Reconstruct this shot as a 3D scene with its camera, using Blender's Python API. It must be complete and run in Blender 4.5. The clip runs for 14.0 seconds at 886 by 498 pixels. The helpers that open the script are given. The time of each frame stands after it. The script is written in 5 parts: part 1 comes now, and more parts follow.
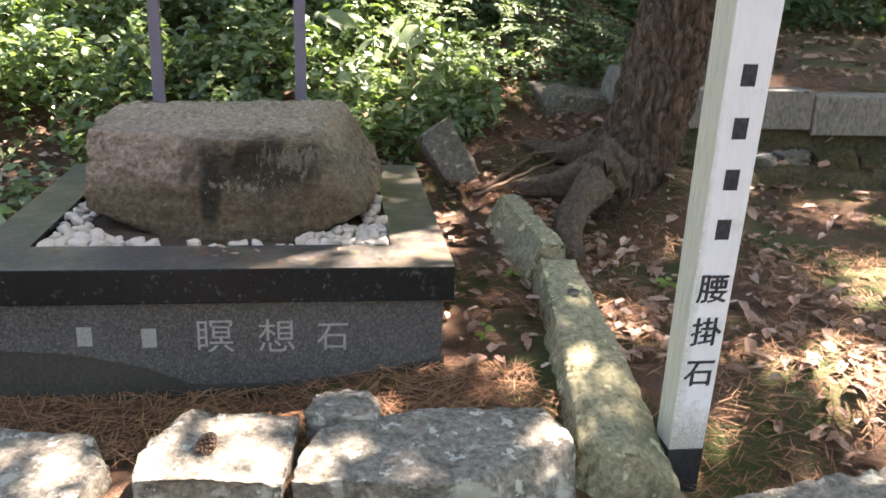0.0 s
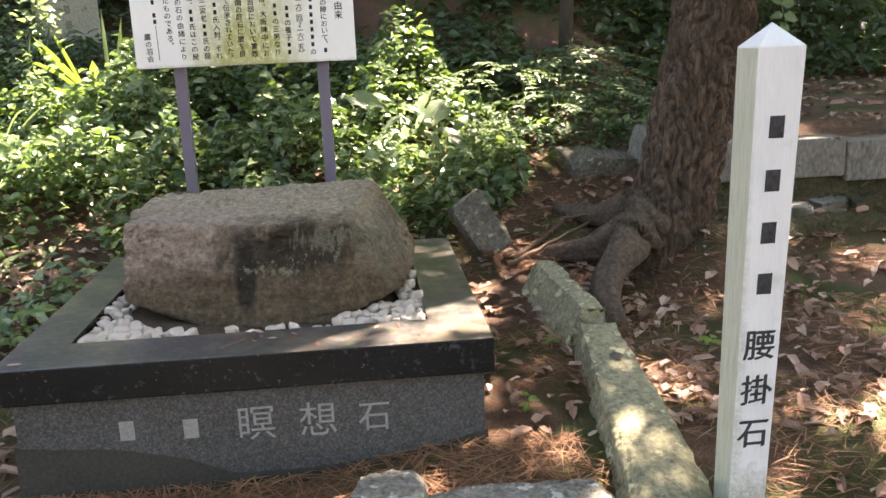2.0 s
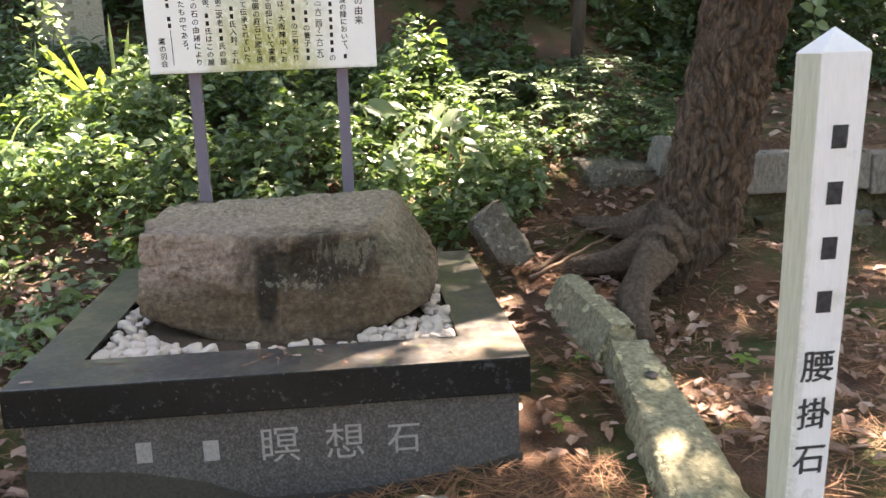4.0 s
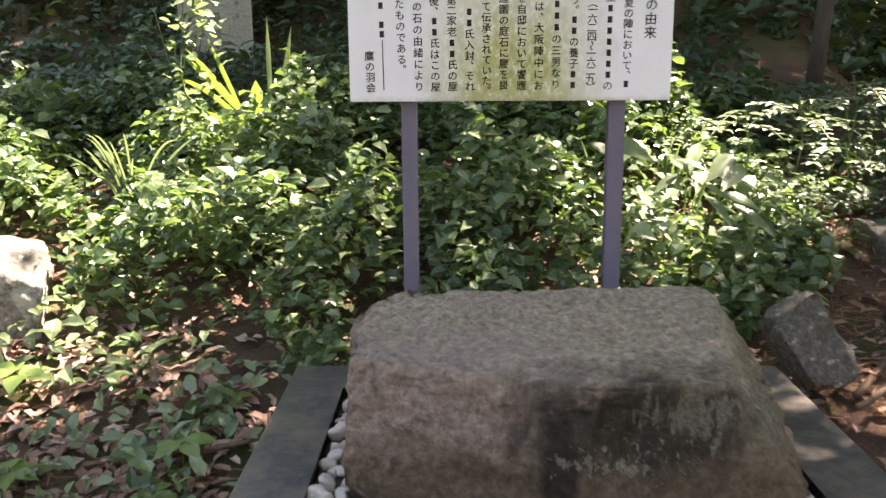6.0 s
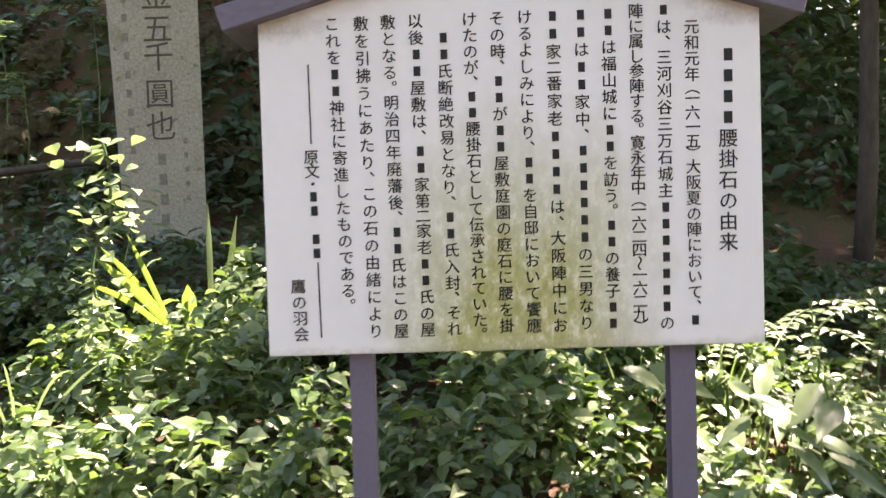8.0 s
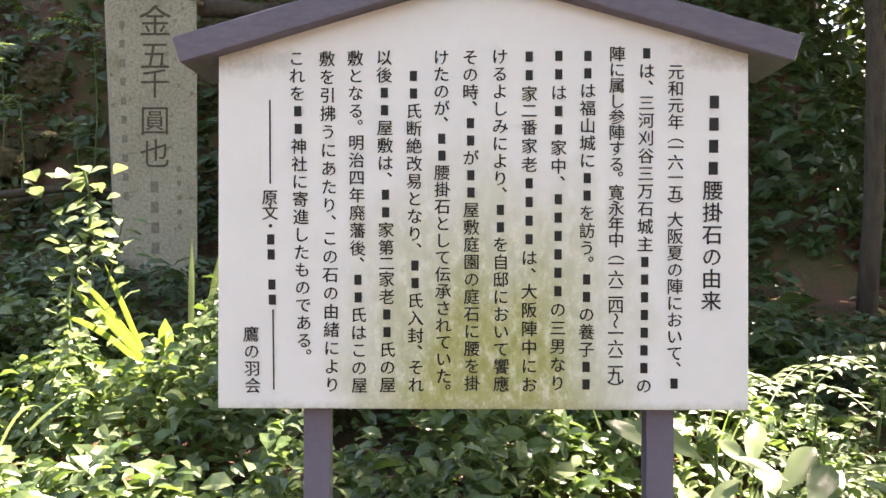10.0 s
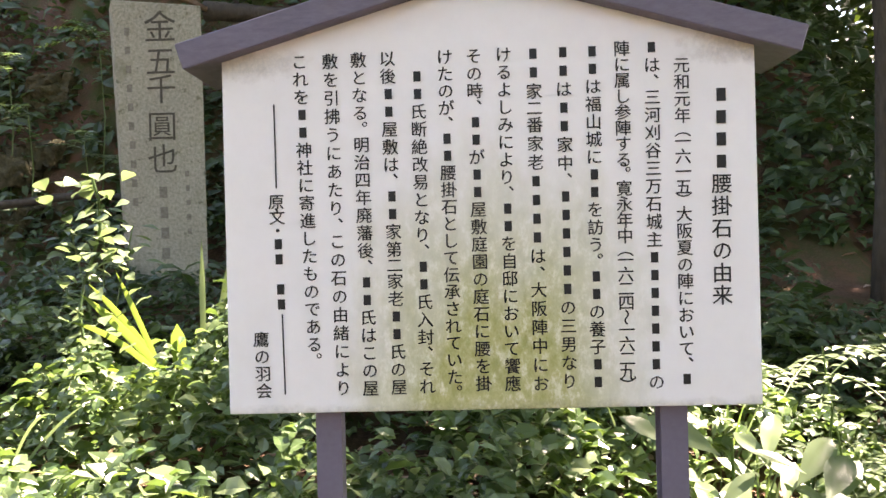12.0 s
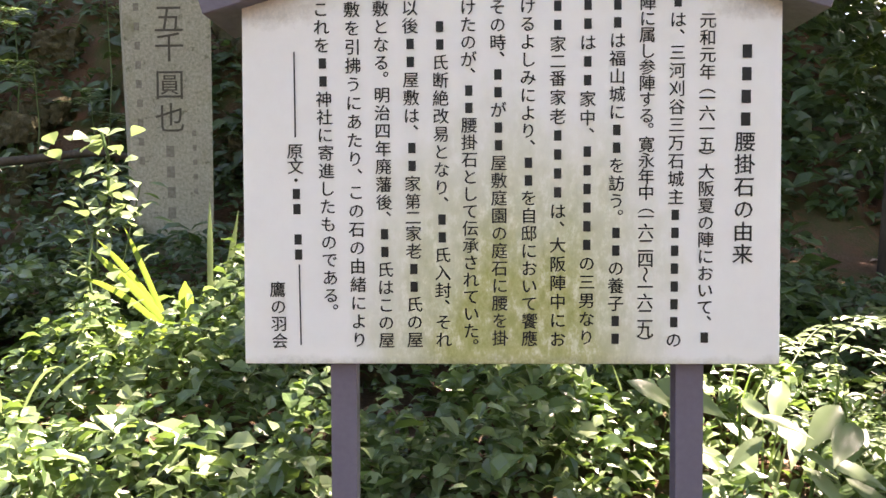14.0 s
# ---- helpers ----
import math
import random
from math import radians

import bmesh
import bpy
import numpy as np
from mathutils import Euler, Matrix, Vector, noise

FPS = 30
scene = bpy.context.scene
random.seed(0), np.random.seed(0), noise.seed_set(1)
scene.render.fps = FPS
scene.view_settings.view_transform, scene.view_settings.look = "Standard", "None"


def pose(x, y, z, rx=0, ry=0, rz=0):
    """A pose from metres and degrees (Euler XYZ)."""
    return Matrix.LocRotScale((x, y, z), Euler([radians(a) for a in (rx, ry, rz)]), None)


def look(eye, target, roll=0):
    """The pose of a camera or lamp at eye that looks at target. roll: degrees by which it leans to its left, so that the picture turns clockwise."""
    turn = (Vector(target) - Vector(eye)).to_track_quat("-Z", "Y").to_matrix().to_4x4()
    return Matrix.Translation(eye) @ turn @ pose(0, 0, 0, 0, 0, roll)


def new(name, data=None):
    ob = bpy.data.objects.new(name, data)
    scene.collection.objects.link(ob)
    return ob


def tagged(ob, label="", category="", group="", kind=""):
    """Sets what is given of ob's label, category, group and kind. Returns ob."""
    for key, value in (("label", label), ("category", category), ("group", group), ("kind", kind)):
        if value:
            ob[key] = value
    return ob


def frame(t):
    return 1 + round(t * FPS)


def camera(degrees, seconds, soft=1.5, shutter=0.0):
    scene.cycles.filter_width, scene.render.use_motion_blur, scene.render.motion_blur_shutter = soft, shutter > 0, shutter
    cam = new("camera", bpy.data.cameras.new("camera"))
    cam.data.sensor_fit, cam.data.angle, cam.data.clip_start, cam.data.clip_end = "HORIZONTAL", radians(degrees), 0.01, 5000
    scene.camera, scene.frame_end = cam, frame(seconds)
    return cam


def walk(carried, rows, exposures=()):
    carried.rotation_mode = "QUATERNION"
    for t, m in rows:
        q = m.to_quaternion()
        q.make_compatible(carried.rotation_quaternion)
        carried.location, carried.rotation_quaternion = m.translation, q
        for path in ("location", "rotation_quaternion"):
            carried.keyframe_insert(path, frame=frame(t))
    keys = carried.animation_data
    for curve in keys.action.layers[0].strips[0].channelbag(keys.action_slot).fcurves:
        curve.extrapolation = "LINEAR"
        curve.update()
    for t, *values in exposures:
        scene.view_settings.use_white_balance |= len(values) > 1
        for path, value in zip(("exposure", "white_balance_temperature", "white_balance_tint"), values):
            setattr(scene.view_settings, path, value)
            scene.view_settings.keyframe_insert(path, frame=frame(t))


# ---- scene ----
cam = camera(53.2, 14.0, 1.5, 0.4)
PATH = [
    (0, (0.332, -0.098, 1.439), (0.577, 1.79, 0.824), 1.9),
    (0.5, (0.333, -0.087, 1.434), (0.574, 1.783, 0.767), 0.3),
    (1, (0.332, -0.092, 1.448), (0.595, 1.819, 0.917), -1.0),
    (1.5, (0.344, -0.087, 1.445), (0.533, 1.853, 0.997), -1.8),
    (2, (0.341, -0.082, 1.443), (0.508, 1.857, 0.98), -2.4),
    (2.2, (0.338, -0.086, 1.446), (0.5, 1.849, 0.966), -2.5),
    (4.3, (0.197, 0.127, 1.419), (0.38, 2.074, 1.004), -2.0),
    (4.5, (0.17, 0.258, 1.415), (0.326, 2.212, 1.015), -2.2),
    (4.6, (0.161, 0.335, 1.42), (0.294, 2.288, 1.01), -3.6),
    (5, (0.08, 0.588, 1.432), (0.018, 2.521, 0.921), -3.8),
    (5.2, (0.017, 0.707, 1.441), (-0.013, 2.657, 0.995), -1.9),
    (5.5, (-0.131, 0.946, 1.497), (-0.136, 2.906, 1.095), -1.4),
    (6, (-0.267, 1.224, 1.483), (-0.302, 3.18, 1.067), -0.4),
    (6.5, (-0.312, 1.564, 1.531), (-0.319, 3.53, 1.164), -2.9),
    (7, (-0.366, 1.828, 1.56), (-0.251, 3.798, 1.235), -1.6),
    (7.5, (-0.367, 2.01, 1.568), (-0.227, 3.987, 1.296), -1.4),
    (8, (-0.236, 2.168, 1.613), (-0.253, 4.167, 1.547), -1.7),
    (8.5, (-0.169, 2.279, 1.622), (-0.164, 4.278, 1.568), 1.5),
    (11, (-0.159, 2.261, 1.65), (-0.224, 4.26, 1.687), -1.1),
    (11.5, (-0.157, 2.263, 1.648), (-0.228, 4.262, 1.662), -1.3),
    (12, (-0.157, 2.274, 1.647), (-0.214, 4.273, 1.647), -1.4),
    (12.5, (-0.164, 2.286, 1.636), (-0.199, 4.286, 1.607), -1.5),
    (13, (-0.166, 2.279, 1.624), (-0.215, 4.278, 1.567), -1.8),
    (13.5, (-0.174, 2.281, 1.62), (-0.227, 4.279, 1.551), -1.0),
    (14, (-0.188, 2.282, 1.617), (-0.248, 4.28, 1.551), -0.2),
]
EXPOSURES = [(0, 3.48, 7750, 22), (1, 3.45, 7850, 22), (2, 3.52, 8050, 22), (4.5, 3.53, 8000, 23), (5.2, 3.53, 7700, 26), (6, 3.28, 7850, 25), (6.5, 3.38, 7550, 27), (7, 3.3, 7450, 27), (8, 3.3, 7800, 27), (8.5, 3.32, 7900, 27), (11, 3.44, 7950, 26), (14, 3.36, 7950, 26)]
walk(cam, [(t, look(eye, target, roll)) for t, eye, target, roll in PATH], EXPOSURES)

# ---- world, sun, exposure ----
SUN_DIR = Vector((0.42, 0.28, 0.86)).normalized()
world = bpy.data.worlds.new("sky")
scene.world = world
world.use_nodes = True
wn = world.node_tree.nodes
sky = wn.new("ShaderNodeTexSky")
sky.sky_type = "NISHITA"
sky.sun_disc = False
sky.sun_elevation = math.asin(SUN_DIR.z)
sky.sun_rotation = math.atan2(SUN_DIR.x, SUN_DIR.y)
wn["Background"].inputs["Strength"].default_value = 0.09
world.node_tree.links.new(sky.outputs["Color"], wn["Background"].inputs["Color"])
sun = new("sun", bpy.data.lights.new("sun", "SUN"))
sun.data.energy = 5.0
sun.data.angle = radians(0.6)
sun.data.color = (1.0, 0.965, 0.91)
sun.matrix_world = look(SUN_DIR * 30, (0, 0, 0))


# ---- materials ----
def ramp_node(nt, stops):
    n = nt.nodes.new("ShaderNodeValToRGB")
    el = n.color_ramp.elements
    while len(el) < len(stops):
        el.new(0.5)
    for e, (p, c) in zip(el, stops):
        e.position, e.color = p, (*c, 1)
    return n


def noise_node(nt, scale, detail=5, rough=0.6, coord="Object", stretch=None):
    tc = nt.nodes.new("ShaderNodeTexCoord")
    n = nt.nodes.new("ShaderNodeTexNoise")
    n.inputs["Scale"].default_value = scale
    n.inputs["Detail"].default_value = detail
    n.inputs["Roughness"].default_value = rough
    src = tc.outputs[coord]
    if stretch:
        mp = nt.nodes.new("ShaderNodeMapping")
        mp.inputs["Scale"].default_value = stretch
        nt.links.new(src, mp.inputs["Vector"])
        src = mp.outputs["Vector"]
    nt.links.new(src, n.inputs["Vector"])
    return n


def mix_node(nt, fac, a, b, mode="MIX"):
    n = nt.nodes.new("ShaderNodeMix")
    n.data_type, n.blend_type = "RGBA", mode
    for sock, v in ((n.inputs["Factor"], fac), (n.inputs["A"], a), (n.inputs["B"], b)):
        if isinstance(v, bpy.types.NodeSocket):
            nt.links.new(v, sock)
        else:
            sock.default_value = v if not isinstance(v, tuple) else (*v, 1)
    return n.outputs["Result"]


def surface(name, coarse, fine, spots=None, rough=0.85, bump=0.3, scale=(4, 60), depth=0.01,
            stretch=None, spec=0.3, coord="Object"):
    """coarse, fine: colour stops of large stains and of grain; spots: (scale, low, high, colour) of lichen or stains."""
    m = bpy.data.materials.new(name)
    m.use_nodes = True
    nt = m.node_tree
    bsdf = nt.nodes["Principled BSDF"]
    a = noise_node(nt, scale[0], 6, 0.65, coord, stretch)
    b = noise_node(nt, scale[1], 6, 0.7, coord, stretch)
    ra, rb = ramp_node(nt, coarse), ramp_node(nt, fine)
    nt.links.new(a.outputs["Fac"], ra.inputs["Fac"])
    nt.links.new(b.outputs["Fac"], rb.inputs["Fac"])
    col = mix_node(nt, 0.55, ra.outputs["Color"], rb.outputs["Color"])
    for sc, lo, hi, c in spots or ():
        s = noise_node(nt, sc, 7, 0.62, coord)
        rs = ramp_node(nt, [(lo, (0, 0, 0)), (hi, (1, 1, 1))])
        nt.links.new(s.outputs["Fac"], rs.inputs["Fac"])
        col = mix_node(nt, rs.outputs["Color"], col, c)
    nt.links.new(col, bsdf.inputs["Base Color"])
    bsdf.inputs["Roughness"].default_value = rough
    bsdf.inputs["Specular IOR Level"].default_value = spec
    bp = nt.nodes.new("ShaderNodeBump")
    bp.inputs["Strength"].default_value = bump
    bp.inputs["Distance"].default_value = depth
    nt.links.new(b.outputs["Fac"], bp.inputs["Height"])
    nt.links.new(bp.outputs["Normal"], bsdf.inputs["Normal"])
    return m


def leaf_material(name, stops, trans=0.35, rough=0.45, tint=(0.35, 0.55, 0.05)):
    m = bpy.data.materials.new(name)
    m.use_nodes = True
    nt = m.node_tree
    bsdf = nt.nodes["Principled BSDF"]
    geo = nt.nodes.new("ShaderNodeNewGeometry")
    r = ramp_node(nt, stops)
    nt.links.new(geo.outputs["Random Per Island"], r.inputs["Fac"])
    n = noise_node(nt, 3.0, 3)
    col = mix_node(nt, 0.35, r.outputs["Color"], (0.05, 0.09, 0.04), "MIX")
    mx = mix_node(nt, n.outputs["Fac"], r.outputs["Color"], col if trans else mix_node(nt, 0.3, r.outputs["Color"], (0.10, 0.06, 0.04)))
    nt.links.new(mx, bsdf.inputs["Base Color"])
    bsdf.inputs["Roughness"].default_value = rough
    bsdf.inputs["Specular IOR Level"].default_value = 0.5
    if trans:
        tr = nt.nodes.new("ShaderNodeBsdfTranslucent")
        tc = mix_node(nt, 0.5, mx, tint)
        nt.links.new(tc, tr.inputs["Color"])
        ms = nt.nodes.new("ShaderNodeMixShader")
        ms.inputs[0].default_value = trans
        nt.links.new(bsdf.outputs[0], ms.inputs[1])
        nt.links.new(tr.outputs[0], ms.inputs[2])
        nt.links.new(ms.outputs[0], nt.nodes["Material Output"].inputs["Surface"])
    return m


def G(v):
    return (v, v, v)


SOIL = surface("soil", [(0.3, (0.07, 0.042, 0.027)), (0.55, (0.13, 0.075, 0.050)), (0.75, (0.06, 0.06, 0.028))],
               [(0.3, (0.03, 0.02, 0.013)), (0.5, (0.12, 0.07, 0.047)), (0.70, (0.26, 0.165, 0.12))],
               spots=[(2.2, 0.46, 0.60, (0.06, 0.075, 0.024)), (7, 0.52, 0.68, (0.16, 0.08, 0.05))], rough=0.95, bump=0.8, scale=(2.5, 90), depth=0.02)
ROCK = surface("weathered_boulder", [(0.3, (0.179, 0.120, 0.075)), (0.5, (0.288, 0.203, 0.135)), (0.7, (0.434, 0.319, 0.225))],
               [(0.38, (0.064, 0.043, 0.028)), (0.52, (0.293, 0.211, 0.145)), (0.66, (0.638, 0.490, 0.354))],
               spots=[(3.2, 0.54, 0.68, (0.128, 0.091, 0.058)), (18, 0.52, 0.64, (0.109, 0.075, 0.048)), (34, 0.58, 0.65, (0.459, 0.348, 0.249))],
               rough=0.78, bump=1.0, scale=(4.5, 48), depth=0.03, stretch=(1, 1, 1.5))
GREYSTONE = surface("lichened_grey_stone", [(0.3, (0.12, 0.108, 0.090)), (0.52, (0.25, 0.228, 0.19)), (0.72, (0.15, 0.148, 0.118))],
                    [(0.36, (0.045, 0.042, 0.038)), (0.5, (0.24, 0.22, 0.185)), (0.66, (0.50, 0.46, 0.39))],
                    spots=[(5, 0.60, 0.68, (0.085, 0.115, 0.085)), (6, 0.56, 0.60, (0.46, 0.45, 0.38)), (19, 0.60, 0.63, (0.56, 0.55, 0.49))],
                    rough=0.92, bump=0.9, scale=(4, 42), depth=0.02)
DARKSTONE = surface("dark_grey_stone", [(0.3, (0.091, 0.081, 0.064)), (0.6, (0.163, 0.146, 0.118))], [(0.36, (0.052, 0.047, 0.038)), (0.52, (0.143, 0.131, 0.108)), (0.66, (0.286, 0.260, 0.210))],
                    spots=[(9, 0.55, 0.66, (0.098, 0.089, 0.060)), (26, 0.60, 0.66, (0.364, 0.343, 0.264))], rough=0.92, bump=0.8, scale=(5, 46), depth=0.02)
KERBSTONE = surface("mossy_green_stone", [(0.3, (0.175, 0.163, 0.099)), (0.55, (0.338, 0.308, 0.194)), (0.72, (0.221, 0.215, 0.132))],
                    [(0.34, (0.088, 0.085, 0.053)), (0.5, (0.327, 0.303, 0.199)), (0.66, (0.606, 0.550, 0.369))],
                    spots=[(6, 0.60, 0.68, (0.140, 0.165, 0.099)), (12, 0.58, 0.63, (0.629, 0.583, 0.360)), (30, 0.64, 0.68, (0.129, 0.121, 0.085))],
                    rough=0.92, bump=0.9, scale=(4, 48), depth=0.018)
GRANITE = surface("polished_black_granite", [(0.3, G(0.012)), (0.6, (0.020, 0.022, 0.024)), (0.75, (0.03, 0.034, 0.034))],
                  [(0.35, G(0.008)), (0.55, G(0.014)), (0.75, G(0.03))],
                  spots=[(28, 0.60, 0.72, (0.055, 0.06, 0.07)), (70, 0.63, 0.68, (0.07, 0.075, 0.085))], rough=0.25, bump=0.05, scale=(3, 220), depth=0.002, spec=0.16)
# dust of the cap top, paled further for the sky and sun it reflects
DUSTY_SHEEN = surface("dusty_granite_with_painted_sheen", [(0.35, (0.022, 0.022, 0.023)), (0.52, (0.06, 0.056, 0.052)), (0.68, (0.15, 0.13, 0.115))],
                [(0.38, (0.022, 0.022, 0.023)), (0.55, (0.07, 0.066, 0.06)), (0.72, (0.19, 0.175, 0.155))],
                spots=[(4, 0.50, 0.66, (0.17, 0.135, 0.10)), (9, 0.58, 0.68, (0.10, 0.11, 0.06))], rough=0.36, bump=0.10, scale=(4.5, 50), depth=0.003, spec=0.45)
GRANITE_HEWN = surface("hammered_dark_granite", [(0.3, G(0.055)), (0.6, G(0.085)), (0.75, G(0.11))],
                       [(0.36, G(0.022)), (0.5, G(0.07)), (0.64, (0.19, 0.183, 0.178))],
                       rough=0.75, bump=0.7, scale=(3, 140), depth=0.004)
FOOTING = surface("stained_mortar", [(0.3, (0.026, 0.023, 0.018)), (0.6, (0.05, 0.046, 0.037)), (0.75, (0.04, 0.044, 0.026))],
                  [(0.35, (0.022, 0.019, 0.015)), (0.6, (0.06, 0.055, 0.046)), (0.75, (0.09, 0.083, 0.07))], bump=0.5, scale=(3, 90))
TRAYEARTH = surface("dry_brown_earth", [(0.3, (0.055, 0.036, 0.022)), (0.7, (0.10, 0.068, 0.044))], [(0.35, (0.035, 0.023, 0.015)), (0.65, (0.13, 0.09, 0.06))], rough=0.95, bump=0.8, scale=(6, 80), depth=0.01)
INSCRIPTION = surface("pale_carved_grooves", [(0.3, G(0.20)), (0.7, G(0.32))], [(0.3, G(0.16)), (0.7, G(0.40))], rough=0.9, scale=(9, 120))
CARVED = surface("dark_carved_grooves", [(0.3, (0.055, 0.05, 0.04)), (0.7, (0.10, 0.09, 0.075))],
                 [(0.3, (0.05, 0.045, 0.035)), (0.7, (0.12, 0.11, 0.09))], rough=0.95, scale=(9, 80))
WORN = surface("worn_carving", [(0.3, (0.13, 0.12, 0.095)), (0.7, (0.24, 0.22, 0.18))], [(0.35, (0.12, 0.11, 0.09)), (0.6, (0.28, 0.26, 0.22))], rough=0.95, scale=(14, 60), bump=0.5)
PEBBLE = surface("white_pebble", [(0.3, (0.460, 0.348, 0.284)), (0.5, (0.620, 0.517, 0.447)), (0.7, (0.460, 0.329, 0.241))],
                 [(0.35, (0.380, 0.291, 0.232)), (0.6, (0.700, 0.611, 0.533))], rough=0.6, bump=0.25, scale=(6, 50), coord="Object")
WHITEPAINT = surface("white_painted_wood", [(0.3, (0.70, 0.70, 0.72)), (0.7, (0.80, 0.80, 0.82))],
                     [(0.3, (0.68, 0.68, 0.70)), (0.6, (0.81, 0.81, 0.83))],
                     spots=[(7, 0.62, 0.80, (0.46, 0.47, 0.42))], rough=0.6, bump=0.15, scale=(3, 26), stretch=(8, 8, 0.7), depth=0.003)
ALGAEWOOD = surface("algae_streaked_white_wood", [(0.3, (0.36, 0.36, 0.25)), (0.6, (0.50, 0.50, 0.38)), (0.75, (0.26, 0.27, 0.16))],
                    [(0.3, (0.33, 0.34, 0.25)), (0.55, (0.55, 0.55, 0.47)), (0.75, (0.66, 0.66, 0.60))],
                    rough=0.75, bump=0.3, scale=(4, 22), stretch=(8, 8, 0.5), depth=0.004)
BLACKPAINT = surface("black_painted_post_foot", [(0.3, G(0.02)), (0.7, (0.04, 0.04, 0.05))], [(0.3, G(0.015)), (0.7, G(0.06))], rough=0.7, scale=(6, 50))
PURPLE = surface("purple_grey_painted_metal", [(0.3, (0.145, 0.125, 0.165)), (0.7, (0.175, 0.155, 0.20))],
                 [(0.3, (0.14, 0.12, 0.16)), (0.7, (0.18, 0.16, 0.205))], rough=0.5, bump=0.05, scale=(5, 90), depth=0.002)
ROOFPAINT = surface("weathered_purple_roof_paint", [(0.3, (0.13, 0.113, 0.15)), (0.7, (0.18, 0.16, 0.20))],
                    [(0.35, (0.12, 0.103, 0.135)), (0.7, (0.20, 0.18, 0.225))], rough=0.55, bump=0.1, scale=(6, 40), stretch=(1, 1, 4), depth=0.002)
INK = surface("black_lettering_paint", [(0.3, G(0.012)), (0.7, G(0.025))], [(0.3, G(0.012)), (0.7, G(0.03))], rough=0.5, scale=(9, 60), bump=0.02)
FADED = surface("faded_black_brush_paint", [(0.3, G(0.02)), (0.7, (0.05, 0.05, 0.06))], [(0.35, G(0.015)), (0.7, (0.09, 0.09, 0.10))], rough=0.7, scale=(9, 60), bump=0.05)
STELE = surface("weathered_granite_slab", [(0.3, (0.238, 0.221, 0.164)), (0.6, (0.344, 0.328, 0.254)), (0.75, (0.262, 0.254, 0.172))],
                [(0.35, (0.164, 0.156, 0.115)), (0.5, (0.328, 0.312, 0.254)), (0.66, (0.492, 0.467, 0.394))],
                spots=[(4, 0.58, 0.72, (0.180, 0.180, 0.107)), (22, 0.60, 0.68, (0.164, 0.164, 0.115))], rough=0.92, bump=0.7, scale=(2.5, 60))
CONCRETE = surface("old_concrete", [(0.3, (0.11, 0.105, 0.09)), (0.55, (0.20, 0.19, 0.165)), (0.75, (0.13, 0.13, 0.10))],
                   [(0.36, (0.09, 0.085, 0.075)), (0.5, (0.21, 0.20, 0.18)), (0.68, (0.36, 0.345, 0.31))],
                   spots=[(3, 0.54, 0.68, (0.085, 0.085, 0.055)), (14, 0.62, 0.68, (0.06, 0.055, 0.045))], rough=0.93, bump=0.6, scale=(3, 50), stretch=(1, 1, 0.5))
MOSSEARTH = surface("mossy_earth_and_rubble", [(0.3, (0.05, 0.05, 0.02)), (0.55, (0.095, 0.08, 0.042)), (0.75, (0.06, 0.08, 0.026))],
                    [(0.36, (0.022, 0.022, 0.012)), (0.52, (0.08, 0.072, 0.04)), (0.68, (0.17, 0.145, 0.09))], rough=0.95, bump=0.9, scale=(3, 40), depth=0.03)
BARK = surface("pine_bark", [(0.3, (0.06, 0.046, 0.036)), (0.6, (0.105, 0.077, 0.058)), (0.75, (0.10, 0.086, 0.07))],
               [(0.41, (0.012, 0.009, 0.007)), (0.51, (0.088, 0.057, 0.040)), (0.64, (0.23, 0.15, 0.105))],
               rough=0.95, bump=0.9, scale=(3, 42), stretch=(1.2, 1.2, 0.3), depth=0.02)
ROOTBARK = surface("root_bark", [(0.3, (0.085, 0.062, 0.046)), (0.6, (0.14, 0.102, 0.076)), (0.75, (0.105, 0.085, 0.06))],
                   [(0.36, (0.03, 0.021, 0.015)), (0.5, (0.11, 0.08, 0.06)), (0.66, (0.23, 0.17, 0.125))], rough=0.95, bump=1.0, scale=(5, 50), depth=0.02)
DARKBARK = surface("dark_bark", [(0.3, (0.05, 0.042, 0.035)), (0.7, (0.09, 0.075, 0.06))], [(0.3, (0.03, 0.025, 0.02)), (0.7, (0.12, 0.10, 0.08))],
                   rough=0.95, bump=0.7, scale=(3, 25), stretch=(1, 1, 0.3), depth=0.03)
GREEN = leaf_material("broad_green_leaf", [(0.0, (0.026, 0.052, 0.020)), (0.40, (0.065, 0.112, 0.042)), (0.70, (0.145, 0.210, 0.088)), (1.0, (0.30, 0.36, 0.20))], rough=0.28, trans=0.30, tint=(0.30, 0.50, 0.07))
BROAD = leaf_material("pale_broad_leaf", [(0.0, (0.085, 0.145, 0.06)), (1.0, (0.22, 0.275, 0.145))], trans=0.30, rough=0.36, tint=(0.34, 0.48, 0.16))
# green leaf darkened below its own colour, for plants standing in shade
SHADELEAF = leaf_material("shade_darkened_leaf", [(0.0, (0.02, 0.045, 0.022)), (0.6, (0.033, 0.07, 0.03)), (1.0, (0.06, 0.105, 0.045))], trans=0.15)
LIME = leaf_material("bright_lime_leaf", [(0.0, (0.13, 0.235, 0.05)), (1.0, (0.22, 0.33, 0.08))], trans=0.40, tint=(0.44, 0.60, 0.07))
CANOPY = leaf_material("canopy_leaf", [(0.0, (0.04, 0.08, 0.03)), (1.0, (0.08, 0.13, 0.04))], trans=0.15)
LITTER = leaf_material("dry_brown_leaf", [(0.0, (0.17, 0.09, 0.062)), (0.5, (0.31, 0.18, 0.13)), (0.8, (0.42, 0.27, 0.205)), (1.0, (0.52, 0.38, 0.31))], trans=0.0, rough=0.7)
